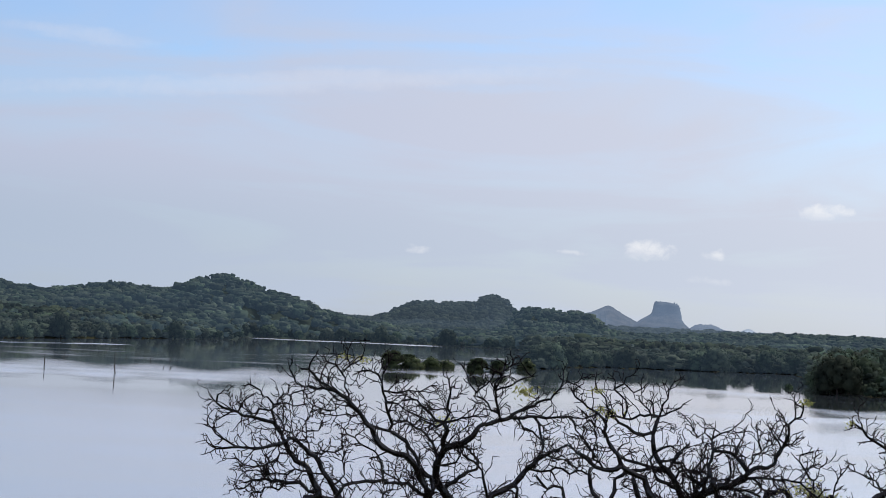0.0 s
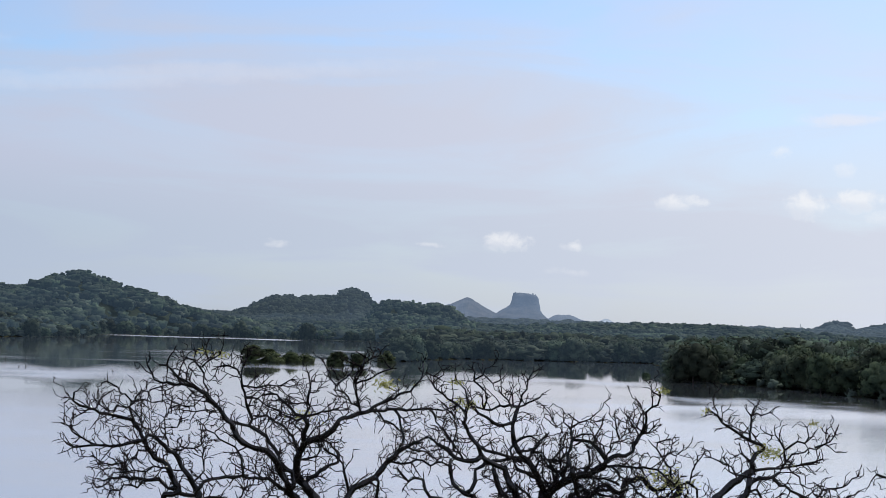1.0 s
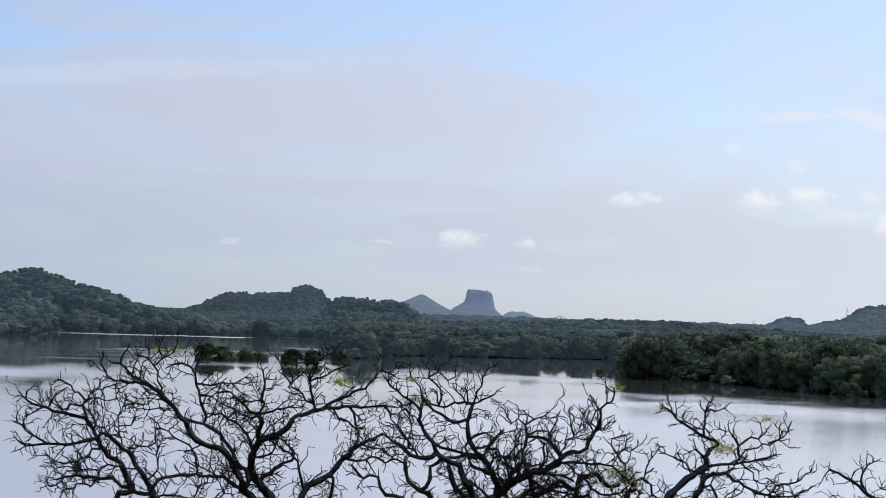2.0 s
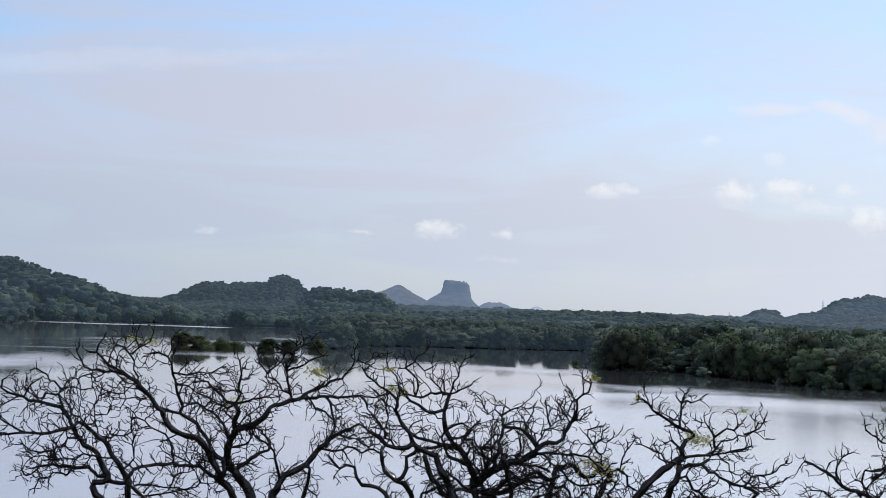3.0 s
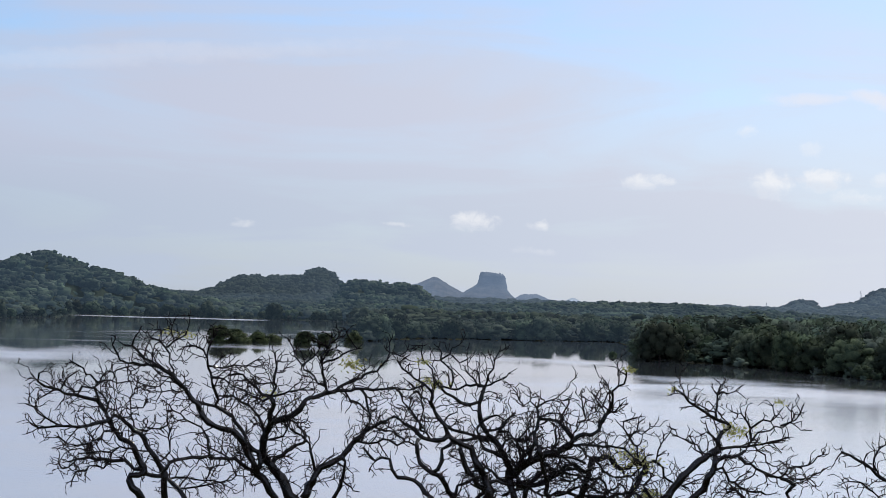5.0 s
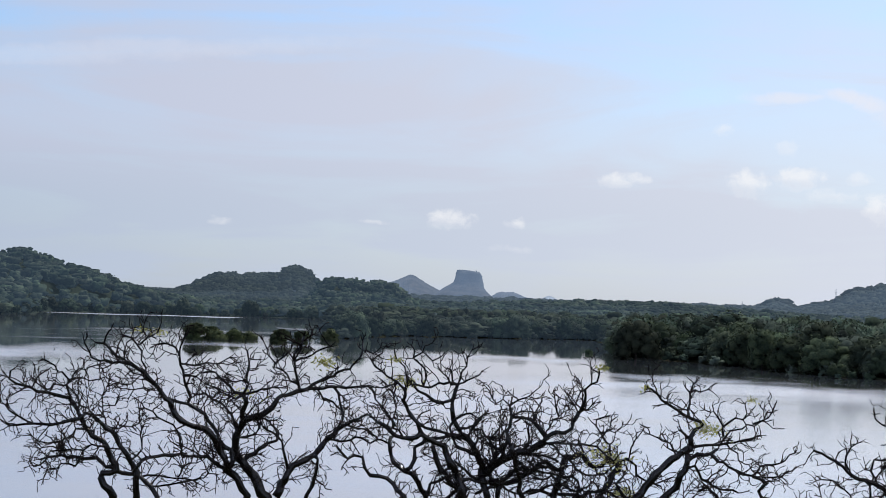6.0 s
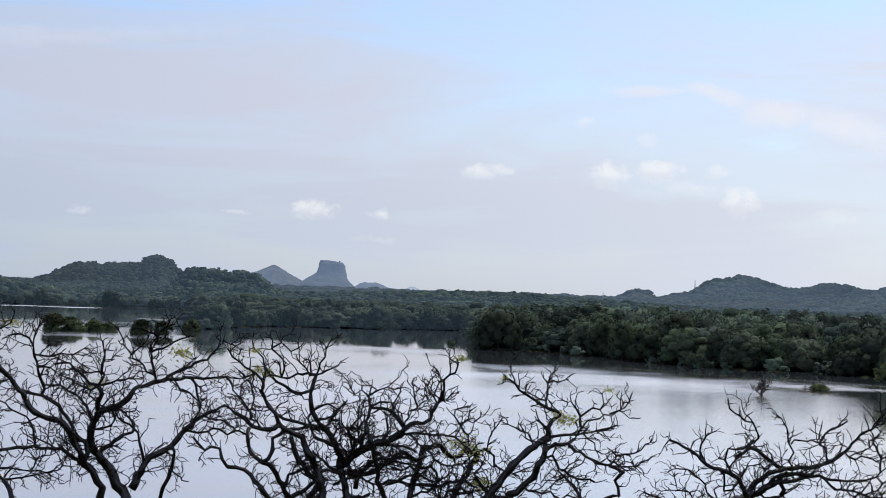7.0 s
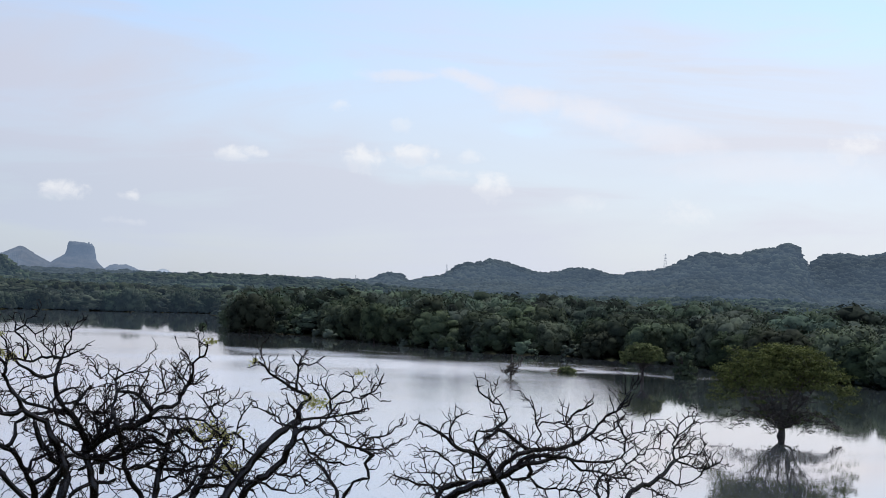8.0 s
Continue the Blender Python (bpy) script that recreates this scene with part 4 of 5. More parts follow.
RIGHT_E = [
    (.046, .029, (4.13, -2.24), (4.23, -2.19), (4.31, -2.37), (4.45, -2.48)),
    (.068, .057, (3.77, -2.52), (4.01, -2.57), (4.21, -2.64)),
    (.160, .114, (4.33, -3.02), (4.51, -2.83), (4.70, -2.68), (4.95, -2.59), (5.19, -2.51), (5.35, -2.40)),
    (.091, .063, (5.35, -2.40), (5.39, -2.30), (5.50, -2.24), (5.69, -2.21), (5.83, -2.11), (5.93, -1.96), (5.95, -1.87)),
    (.057, .029, (5.95, -1.87), (6.03, -1.80), (6.07, -1.64), (6.08, -1.46), (6.15, -1.36), (6.25, -1.31), (6.30, -1.18)),
    (.034, .023, (5.95, -1.87), (5.86, -1.74), (5.76, -1.57)),
    (.029, .023, (6.00, -1.84), (6.11, -1.81), (6.19, -1.71)),
    (.034, .023, (5.98, -1.84), (5.94, -1.68), (5.97, -1.51)),
]
RIGHT_F = [
    (.068, .046, (5.38, -2.32), (5.28, -2.17), (5.17, -2.03), (4.98, -1.98), (4.81, -1.97)),
    (.103, .080, (5.35, -3.89), (5.22, -3.67), (5.07, -3.48), (4.98, -3.23), (4.90, -2.84), (4.79, -2.46)),
    (.068, .046, (4.83, -2.53), (4.74, -2.34), (4.74, -2.14), (4.79, -1.95), (4.75, -1.77)),
    (.040, .023, (4.75, -1.77), (4.87, -1.65), (5.11, -1.61), (5.37, -1.60)),
    (.034, .023, (4.75, -1.77), (4.62, -1.68), (4.51, -1.72), (4.40, -1.57)),
    (.051, .034, (5.39, -2.38), (5.68, -2.38), (5.93, -2.40), (6.15, -2.40), (6.38, -2.53), (6.60, -2.68)),
    (.034, .023, (5.41, -2.21), (5.48, -2.02), (5.60, -1.92), (5.78, -1.81)),
    (.034, .023, (5.60, -1.94), (5.56, -1.77), (5.53, -1.63)),
]
RIGHT_G = [
    (.125, .091, (5.49, -3.94), (5.52, -3.63), (5.55, -3.35), (5.66, -2.98), (5.74, -2.62)),
    (.097, .068, (5.81, -2.59), (6.04, -2.59), (6.11, -2.70), (6.25, -2.78), (6.39, -2.75), (6.50, -2.65), (6.68, -2.70)),
    (.114, .103, (6.10, -3.84), (6.23, -3.53), (6.47, -3.16), (6.65, -2.81), (6.69, -2.66)),
    (.040, .029, (6.69, -2.72), (6.54, -2.53), (6.43, -2.34), (6.32, -2.09), (6.27, -1.96), (6.42, -1.92)),
    (.029, .023, (6.39, -2.27), (6.52, -2.14), (6.53, -1.99)),
    (.034, .023, (6.72, -2.70), (6.89, -2.56), (6.93, -2.37), (6.98, -2.18)),
    (.051, .034, (6.80, -2.64), (6.97, -2.74), (7.01, -2.91), (7.20, -3.02), (7.45, -3.10)),
]
RIGHT_H = [
    (.080, .057, (4.36, -3.14), (4.77, -3.11), (5.06, -2.97), (5.25, -2.75), (5.42, -2.73), (5.61, -2.82), (5.77, -2.78)),
    (.057, .040, (4.75, -2.69), (5.00, -2.60), (5.25, -2.61), (5.44, -2.63), (5.62, -2.71)),
    (.068, .046, (4.39, -3.14), (4.67, -3.11), (4.90, -3.02), (5.14, -2.89), (5.35, -2.81), (5.64, -2.88)),
    (.068, .046, (5.55, -3.35), (5.36, -3.23), (5.15, -3.20), (5.02, -3.29)),
    (.057, .034, (5.58, -3.46), (5.83, -3.38), (6.07, -3.26), (6.43, -3.20), (6.66, -3.30)),
    (.068, .046, (6.05, -3.80), (6.28, -3.60), (6.57, -3.53), (6.92, -3.53), (7.22, -3.65)),
    (.046, .029, (4.41, -2.85), (4.47, -2.58), (4.43, -2.33), (4.52, -2.19), (4.64, -2.09)),
]
RIGHT_I = [
    (.046, .029, (4.66, -2.69), (4.55, -2.48), (4.37, -2.40), (4.30, -2.25)),
    (.046, .029, (5.44, -2.41), (5.56, -2.51), (5.74, -2.63), (5.93, -2.84)),
    (.040, .029, (5.76, -2.66), (5.95, -2.82), (6.20, -2.93), (6.45, -2.90)),
    (.057, .034, (5.67, -3.03), (5.89, -2.98), (6.02, -3.12), (5.95, -3.34)),
    (.040, .023, (4.51, -2.83), (4.36, -2.70), (4.28, -2.48)),
    (.091, .068, (3.07, -3.53), (2.92, -3.34), (2.79, -3.20), (2.66, -3.09), (2.52, -3.02), (2.37, -3.03)),
    (.057, .040, (2.37, -3.03), (2.26, -2.90), (2.23, -2.75), (2.08, -2.70), (1.97, -2.75), (1.86, -2.66), (1.78, -2.54)),
    (.091, .068, (4.58, -3.35), (4.59, -3.14), (4.71, -2.98), (4.91, -2.88), (5.10, -2.83)),
]
RIGHT_J = [
    (.068, .057, (3.26, -3.33), (3.42, -3.16), (3.59, -3.06), (3.80, -3.00)),
    (.068, .046, (3.88, -3.09), (4.10, -3.05), (4.33, -3.12), (4.57, -3.04)),
    (.057, .034, (5.17, -3.29), (5.41, -3.16), (5.71, -3.11), (5.91, -3.21), (6.15, -3.14)),
    (.068, .046, (5.47, -3.33), (5.71, -3.27), (5.96, -3.28), (6.26, -3.22)),
    (.057, .034, (4.90, -2.76), (5.15, -2.87), (5.45, -2.92), (5.70, -2.96)),
    (.057, .034, (4.66, -2.91), (4.91, -2.96), (5.16, -2.91)),
    (.068, .046, (4.58, -3.11), (4.42, -2.90), (4.48, -2.66), (4.65, -2.53), (4.73, -2.37)),
    (.057, .034, (4.29, -3.11), (4.10, -3.00), (3.92, -2.81), (3.81, -2.74)),
    (.080, .057, (4.04, -3.85), (4.15, -3.64), (4.33, -3.55), (4.57, -3.52), (4.83, -3.45)),
]
RIGHT_K = [
    (.057, .034, (4.21, -3.28), (4.44, -3.20), (4.67, -3.18), (4.95, -3.29)),
    (.068, .046, (5.80, -3.80), (6.04, -3.63), (6.18, -3.41), (6.40, -3.34), (6.64, -3.38)),
    (.057, .034, (6.32, -3.46), (6.57, -3.38), (6.81, -3.34), (7.01, -3.24)),
    (.057, .034, (5.72, -3.09), (5.53, -2.98), (5.36, -3.04), (5.19, -2.98)),
    (.046, .029, (4.66, -2.69), (4.80, -2.47), (4.99, -2.43), (5.24, -2.46)),
    (.046, .029, (4.51, -2.87), (4.65, -2.59), (4.57, -2.38), (4.66, -2.23)),
    (.046, .029, (4.95, -2.61), (5.09, -2.42), (5.08, -2.22), (5.18, -2.05)),
    (.046, .029, (4.11, -2.49), (4.20, -2.37), (4.35, -2.31), (4.57, -2.34)),
    (.046, .029, (3.85, -2.22), (4.00, -2.15), (4.15, -2.12), (4.26, -2.02)),
]
RIGHT_L = [
    (.040, .029, (4.78, -1.95), (4.95, -1.86), (5.12, -1.90), (5.33, -2.05)),
]
SLIM_A = [
    (.171, .114, (6.54, -3.94), (6.77, -3.63), (7.01, -3.35), (7.25, -3.01), (7.54, -2.71), (7.77, -2.51), (7.97, -2.41)),
    (.148, .103, (6.89, -3.94), (7.12, -3.57), (7.41, -3.35), (7.70, -3.10), (7.85, -2.81), (7.91, -2.53)),
    (.097, .068, (7.96, -2.46), (7.93, -2.26), (8.02, -2.11), (8.16, -2.02)),
    (.068, .034, (8.09, -2.06), (7.90, -1.87), (7.71, -1.76), (7.56, -1.67), (7.41, -1.58), (7.30, -1.48), (7.20, -1.40)),
    (.051, .034, (7.90, -1.87), (7.89, -1.63), (7.91, -1.46)),
    (.034, .029, (7.91, -1.46), (7.99, -1.33), (8.02, -1.26)),
    (.034, .023, (7.91, -1.46), (8.09, -1.43), (8.23, -1.39)),
    (.029, .023, (7.91, -1.47), (7.83, -1.37)),
    (.046, .029, (7.95, -2.28), (7.81, -2.20), (7.67, -2.16)),
]
SLIM_B = [
    (.057, .029, (7.95, -2.37), (8.24, -2.36), (8.59, -2.33), (8.92, -2.24), (9.19, -2.17)),
    (.040, .023, (8.46, -2.35), (8.63, -2.15), (8.84, -2.06), (9.06, -1.97), (9.29, -1.87), (9.40, -1.74)),
    (.040, .023, (8.54, -2.27), (8.51, -2.04), (8.38, -1.78), (8.18, -1.75)),
    (.040, .023, (8.53, -2.05), (8.65, -1.94), (8.85, -1.88), (8.94, -1.76), (8.90, -1.63)),
    (.034, .023, (9.02, -1.98), (9.22, -1.89), (9.29, -1.77)),
    (.080, .057, (7.88, -2.71), (8.09, -2.54), (8.29, -2.50), (8.44, -2.42)),
    (.057, .040, (8.36, -2.50), (8.55, -2.68), (8.75, -2.77), (8.98, -2.87), (9.16, -2.91)),
    (.057, .057, (9.12, -2.88), (9.33, -2.98), (9.21, -3.14), (9.26, -3.38), (9.04, -3.49), (8.86, -3.66), (8.77, -3.89)),
]
SLIM_C = [
    (.034, .023, (9.11, -2.91), (9.32, -2.86), (9.52, -2.92), (9.67, -2.81), (9.80, -2.76)),
    (.034, .023, (9.04, -2.87), (9.20, -2.72), (9.42, -2.66), (9.66, -2.58), (9.82, -2.46)),
    (.034, .023, (8.54, -2.38), (8.83, -2.56), (9.06, -2.79)),
    (.051, .034, (7.80, -2.74), (8.04, -2.76), (8.20, -2.95), (8.36, -3.06), (8.61, -3.13), (8.82, -3.18)),
    (.068, .046, (8.65, -3.89), (8.70, -3.66), (8.57, -3.46), (8.43, -3.24), (8.26, -3.10), (8.12, -3.17)),
    (.046, .029, (7.51, -3.35), (7.76, -3.40), (8.01, -3.33), (8.20, -3.44), (8.47, -3.46)),
    (.040, .023, (7.84, -2.56), (7.67, -2.49), (7.51, -2.32), (7.44, -2.20)),
    (.034, .023, (7.68, -2.61), (7.55, -2.39), (7.36, -2.26), (7.22, -2.20)),
]
SLIM_D = [
    (.057, .034, (6.82, -3.63), (7.01, -3.45), (7.26, -3.47), (7.52, -3.57), (7.77, -3.62)),
    (.068, .046, (6.96, -3.40), (6.79, -3.28), (6.65, -3.11), (6.75, -2.97)),
]
BENT_A = [
    (.171, .114, (10.58, -3.98), (10.83, -3.71), (11.06, -3.59), (11.30, -3.49), (11.59, -3.40), (11.85, -3.30), (12.10, -3.17)),
    (.103, .057, (12.10, -3.17), (12.43, -3.09), (12.71, -3.02), (12.99, -2.99)),
    (.114, .103, (10.50, -3.83), (10.63, -3.59), (10.93, -3.48), (11.19, -3.45), (11.48, -3.41)),
    (.051, .029, (10.59, -3.65), (10.46, -3.54), (10.14, -3.50), (9.91, -3.41), (9.74, -3.35)),
    (.114, .080, (12.00, -3.93), (11.87, -3.68), (11.75, -3.50), (11.62, -3.35), (11.50, -3.12), (11.34, -3.00)),
    (.080, .040, (11.34, -3.00), (11.12, -2.92), (10.90, -2.84), (10.68, -2.67), (10.46, -2.52), (10.30, -2.44), (10.16, -2.41)),
    (.108, .074, (11.59, -3.39), (11.73, -3.22), (11.94, -3.04), (12.20, -2.92), (12.48, -2.86), (12.81, -2.85), (13.08, -2.77)),
]
BENT_B = [
    (.080, .034, (13.08, -2.77), (13.25, -2.71), (13.47, -2.57), (13.60, -2.39), (13.77, -2.24), (13.97, -2.10), (14.19, -2.03)),
    (.034, .029, (13.97, -2.10), (14.14, -1.92), (14.25, -1.73)),
    (.057, .034, (11.47, -3.12), (11.35, -3.27), (11.19, -3.27), (11.21, -3.02), (11.10, -2.92)),
    (.080, .057, (12.29, -2.88), (12.04, -2.73), (11.81, -2.56), (11.64, -2.52), (11.39, -2.68)),
    (.040, .029, (11.64, -2.52), (11.76, -2.38), (11.80, -2.20), (11.68, -2.08), (11.45, -1.95), (11.30, -1.85), (11.24, -1.75)),
    (.040, .023, (12.49, -2.85), (12.46, -2.57), (12.39, -2.31), (12.29, -2.08), (12.16, -1.93)),
    (.051, .034, (13.14, -2.75), (13.08, -2.54), (12.97, -2.35), (13.08, -2.22), (13.29, -2.12), (13.49, -2.00)),
]
BENT_C = [
    (.040, .029, (12.45, -2.45), (12.68, -2.39), (12.95, -2.40)),
    (.034, .023, (13.43, -2.60), (13.65, -2.68), (13.92, -2.63), (14.10, -2.68), (14.30, -2.58), (14.53, -2.50)),
    (.034, .023, (13.58, -2.56), (13.80, -2.51), (13.96, -2.42), (14.02, -2.30)),
    (.051, .034, (12.99, -2.99), (13.22, -3.05), (13.54, -3.08), (13.87, -3.04), (14.14, -2.93), (14.15, -2.67), (14.07, -2.43), (13.98, -2.34)),
    (.051, .034, (12.99, -3.00), (13.20, -3.16), (13.50, -3.25), (13.77, -3.30), (13.95, -3.35), (14.34, -3.41)),
    (.034, .023, (13.86, -3.32), (14.10, -3.20), (14.32, -3.00), (14.61, -2.85), (14.84, -2.82)),
    (.029, .023, (14.32, -3.00), (14.50, -3.14), (14.62, -3.23)),
    (.051, .046, (13.70, -3.87), (13.67, -3.72), (13.61, -3.49), (13.75, -3.30)),
]
BENT_D = [
    (.046, .046, (13.70, -3.82), (13.87, -3.59), (13.88, -3.36)),
    (.046, .034, (11.95, -3.42), (12.27, -3.36), (12.50, -3.52), (12.78, -3.57), (13.11, -3.60), (13.26, -3.62), (13.25, -3.82)),
    (.080, .068, (12.32, -3.26), (12.23, -3.05), (12.42, -2.96), (12.86, -2.98)),
    (.103, .074, (14.13, -3.92), (14.39, -3.57), (14.64, -3.48), (14.86, -3.35), (15.03, -3.19), (15.17, -3.03)),
    (.046, .029, (15.17, -3.03), (15.11, -2.82), (15.16, -2.62), (15.21, -2.45), (15.24, -2.32), (15.36, -2.24)),
    (.034, .023, (15.16, -2.62), (14.94, -2.45), (14.82, -2.54)),
    (.034, .023, (15.17, -2.58), (15.33, -2.45), (15.53, -2.34)),
    (.040, .023, (15.15, -3.00), (15.47, -2.92), (15.70, -2.92), (15.77, -2.76)),
]
BENT_E = [
    (.046, .023, (15.17, -3.03), (15.42, -3.13), (15.61, -3.16), (15.83, -3.18), (16.02, -3.07)),
    (.034, .023, (15.15, -2.85), (15.39, -2.76), (15.52, -2.59)),
    (.040, .023, (14.86, -3.35), (15.09, -3.40), (15.28, -3.50), (15.56, -3.41), (15.67, -3.31), (15.80, -3.18)),
    (.034, .023, (14.57, -3.53), (14.71, -3.59), (14.87, -3.67)),
    (.040, .023, (11.03, -3.40), (10.72, -3.09), (10.53, -2.93), (10.22, -2.93)),
    (.040, .023, (10.82, -3.48), (10.56, -3.38), (10.36, -3.29), (10.27, -3.05)),
    (.034, .023, (10.92, -2.85), (10.76, -2.62), (10.78, -2.38), (10.94, -2.26)),
    (.046, .029, (11.34, -3.00), (11.20, -2.76), (11.27, -2.61), (11.53, -2.48), (11.69, -2.40)),
    (.034, .023, (11.55, -3.03), (11.63, -2.86), (11.85, -2.81), (12.03, -2.87)),
]
BENT_F = [
    (.080, .057, (11.68, -3.38), (11.94, -3.23), (12.15, -3.03), (12.37, -2.93)),
]


def twig(tubes, rnd, start, way, length, r0, depth):
    """A crooked twig that zigzags and forks, with a slight turn upwards."""
    step = 0.06
    n = max(2, round(length / step))
    line, p, d = [start], Vector(start), Vector(way).normalized()
    bend = Vector((rnd.gauss(0, 0.06), rnd.gauss(0, 0.06), 0.03 + rnd.gauss(0, 0.05)))
    for i in range(n):
        d = (d + bend + Vector((rnd.gauss(0, 0.2), rnd.gauss(0, 0.16), rnd.gauss(0, 0.2))) * (2.3 if rnd.random() < 0.18 else 0.85)).normalized()
        if rnd.random() < 0.22:
            bend = Vector((rnd.gauss(0, 0.10), rnd.gauss(0, 0.08), 0.03 + rnd.gauss(0, 0.08)))
        p = p + d * step
        line.append(p.copy())
        if depth > 0 and i > 0 and rnd.random() < (0.46 if depth > 1 else 0.34):
            off = Vector((rnd.gauss(0, 1), rnd.gauss(0, 0.8), rnd.gauss(0.1, 0.9)))
            off = (off - d * off.dot(d)).normalized()
            twig(tubes, rnd, p.copy(), d * 0.7 + off, length * rnd.uniform(0.28, 0.55), max(0.0080, r0 * (1 - 0.5 * i / n) * 0.72), depth - 1)
    tip = max(0.0064, r0 * 0.5)
    tubes.add(line, [r0 + (tip - r0) * i / n for i in range(n + 1)], 4 if r0 < 0.016 else 5)


def bare_tree(limbs, seed, foot, label, density=1.0):
    rnd = random.Random(seed)
    ground_z = spot(math.degrees(math.atan2(foot, 32)), math.hypot(foot, 32))[2]
    tree = thing("bare_tree", foot, 32, ground_z, label, "tree", "bare trees on the bank")
    origin = Vector((foot, 32, ground_z))
    built, places, twigs = [], [], Tubes()
    fork = Vector((foot, 32, max(ground_z + 1.2, EYE - 4.9)))
    for thick, end, *line in limbs:
        start = Vector((line[0][0], 0, line[0][1]))
        near = min(built, key=lambda q: (q[1] - start).length, default=None)
        joined = near is not None and (near[1] - start).length < 0.2
        depth = near[0] if joined else rnd.uniform(-0.5, 0.5)
        if joined and (near[1] - start).length < 0.09:
            line[0] = (near[1].x, near[1].z)
        elif joined and thick < 0.09:
            line.insert(0, (near[1].x, near[1].z))
        lean = rnd.uniform(-0.35, 0.35)
        pts, flat = [], smooth_line([(x, 0, z) for x, z in line], 0.12)
        for i, q in enumerate(flat):
            y = 32 + depth + lean * 0.12 * i + 0.04 * rnd.gauss(0, 1)
            k = y / 32
            wob = (0.026 if thick < 0.05 else 0.016) if 0 < i < len(flat) - 1 else 0.0
            pts.append(Vector((q.x * k + rnd.gauss(0, wob), y, EYE + q.z * k + rnd.gauss(0, wob))))
            built.append((y - 32, Vector((q.x, 0, q.z))))
        n = len(pts)
        radii = [(thick + (end - thick) * (i / (n - 1)) ** 0.8) * 0.5 * (1 + 0.10 * rnd.gauss(0, 1)) for i in range(n)]
        if not joined:
            # run back to the trunk's fork, or to the nearest limb
            back = fork if line[0][1] < -3.0 or near is None else min(places, key=lambda q: (q - pts[0]).length)
            far = min(1.0, (back - pts[0]).length)
            bow = Vector((rnd.gauss(0, 0.16), rnd.gauss(0, 0.1), rnd.gauss(0, 0.1))) * far * far
            root = smooth_line([back, back.lerp(pts[0], 0.35) + bow, back.lerp(pts[0], 0.7) - bow * 0.6, pts[0]], 0.2)[:-1]
            radii = [thick * (0.5 + 0.2 * far * (1 - i / len(root))) for i in range(len(root))] + radii
            pts = root + pts
        places += pts
        limb = Tubes()
        limb.add([p - origin for p in pts], radii, 9 if thick > 0.06 else 7)
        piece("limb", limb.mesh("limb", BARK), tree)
        # twigs along the limb and a spray at its end
        m = len(pts)
        for i in range(m - n + 1, m):
            t = (i - (m - n)) / n
            along = (pts[i] - pts[i - 1]).normalized()

            def sideways(up):
                off = Vector((rnd.gauss(0, 1), rnd.gauss(0, 0.7), rnd.gauss(up, 0.9)))
                return (off - along * off.dot(along)).normalized()
            if thick > 0.045 and rnd.random() < density * 0.22:
                twig(twigs, rnd, pts[i] - origin, along * 0.8 + sideways(0.1), rnd.uniform(0.35, 0.75) * (1 - 0.4 * t), rnd.uniform(0.013, 0.018), 3)
            for _ in range(2):
                if rnd.random() > density * (1.0 if pts[i].z < EYE - 1.55 else 0.8):
                    continue
                long = rnd.random() < 0.34
                twig(twigs, rnd, pts[i] - origin, along * 0.8 + sideways(0.2), (rnd.uniform(0.30, 0.55) if long else rnd.uniform(0.12, 0.30)) * (1 - 0.3 * t), 0.0132 if long else 0.0112, 3 if long else 2)
        if end < 0.03:
            for _ in range(2):
                along = (pts[-1] - pts[-2]).normalized()
                twig(twigs, rnd, pts[-1] - origin, along + Vector((rnd.gauss(0, 0.5), rnd.gauss(0, 0.5), rnd.gauss(0.1, 0.4))), rnd.uniform(0.07, 0.18), 0.0115, 1)
    trunk = Tubes()
    g = Vector((foot, 32, ground_z - 0.4))
    line = smooth_line([g, g.lerp(fork, 0.5) + Vector((0.06, 0.05, 0)), fork + Vector((0, 0, 0.15))], 0.25)
    trunk.add([p - origin for p in line], [0.24 - 0.08 * i / len(line) + (0.08 if i == 0 else 0) for i in range(len(line))], 12)
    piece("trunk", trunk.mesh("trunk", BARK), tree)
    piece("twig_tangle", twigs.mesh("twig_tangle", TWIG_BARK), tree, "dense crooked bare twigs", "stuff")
    return tree


def leaf_tuft(tree, x, z, size, seed, count):
    """A tuft of young leaves, at a place across and up from the eye."""
    rg = np.random.default_rng(seed)
    vs, fs = [], []
    for i in range(count):
        c = Vector((x, 32, EYE + z)) + Vector(rg.normal(size=3) * (size * 1.15, size * 0.7, size * 0.5))
        a = Vector(rg.normal(size=3)).normalized()
        b = a.orthogonal().normalized()
        ln, wd = rg.uniform(0.045, 0.08), rg.uniform(0.012, 0.021)
        base = len(vs)
        vs += [c, c + a * ln * 0.5 + b * wd, c + a * ln, c + a * ln * 0.5 - b * wd]
        fs.append((base, base + 1, base + 2, base + 3))
    o = tree.matrix_basis.translation
    piece("leaf_tuft", mesh_from("leaf_tuft", [v - o for v in vs], fs, YOUNG_LEAF), tree, "tuft of young yellow-green leaves", "stuff")


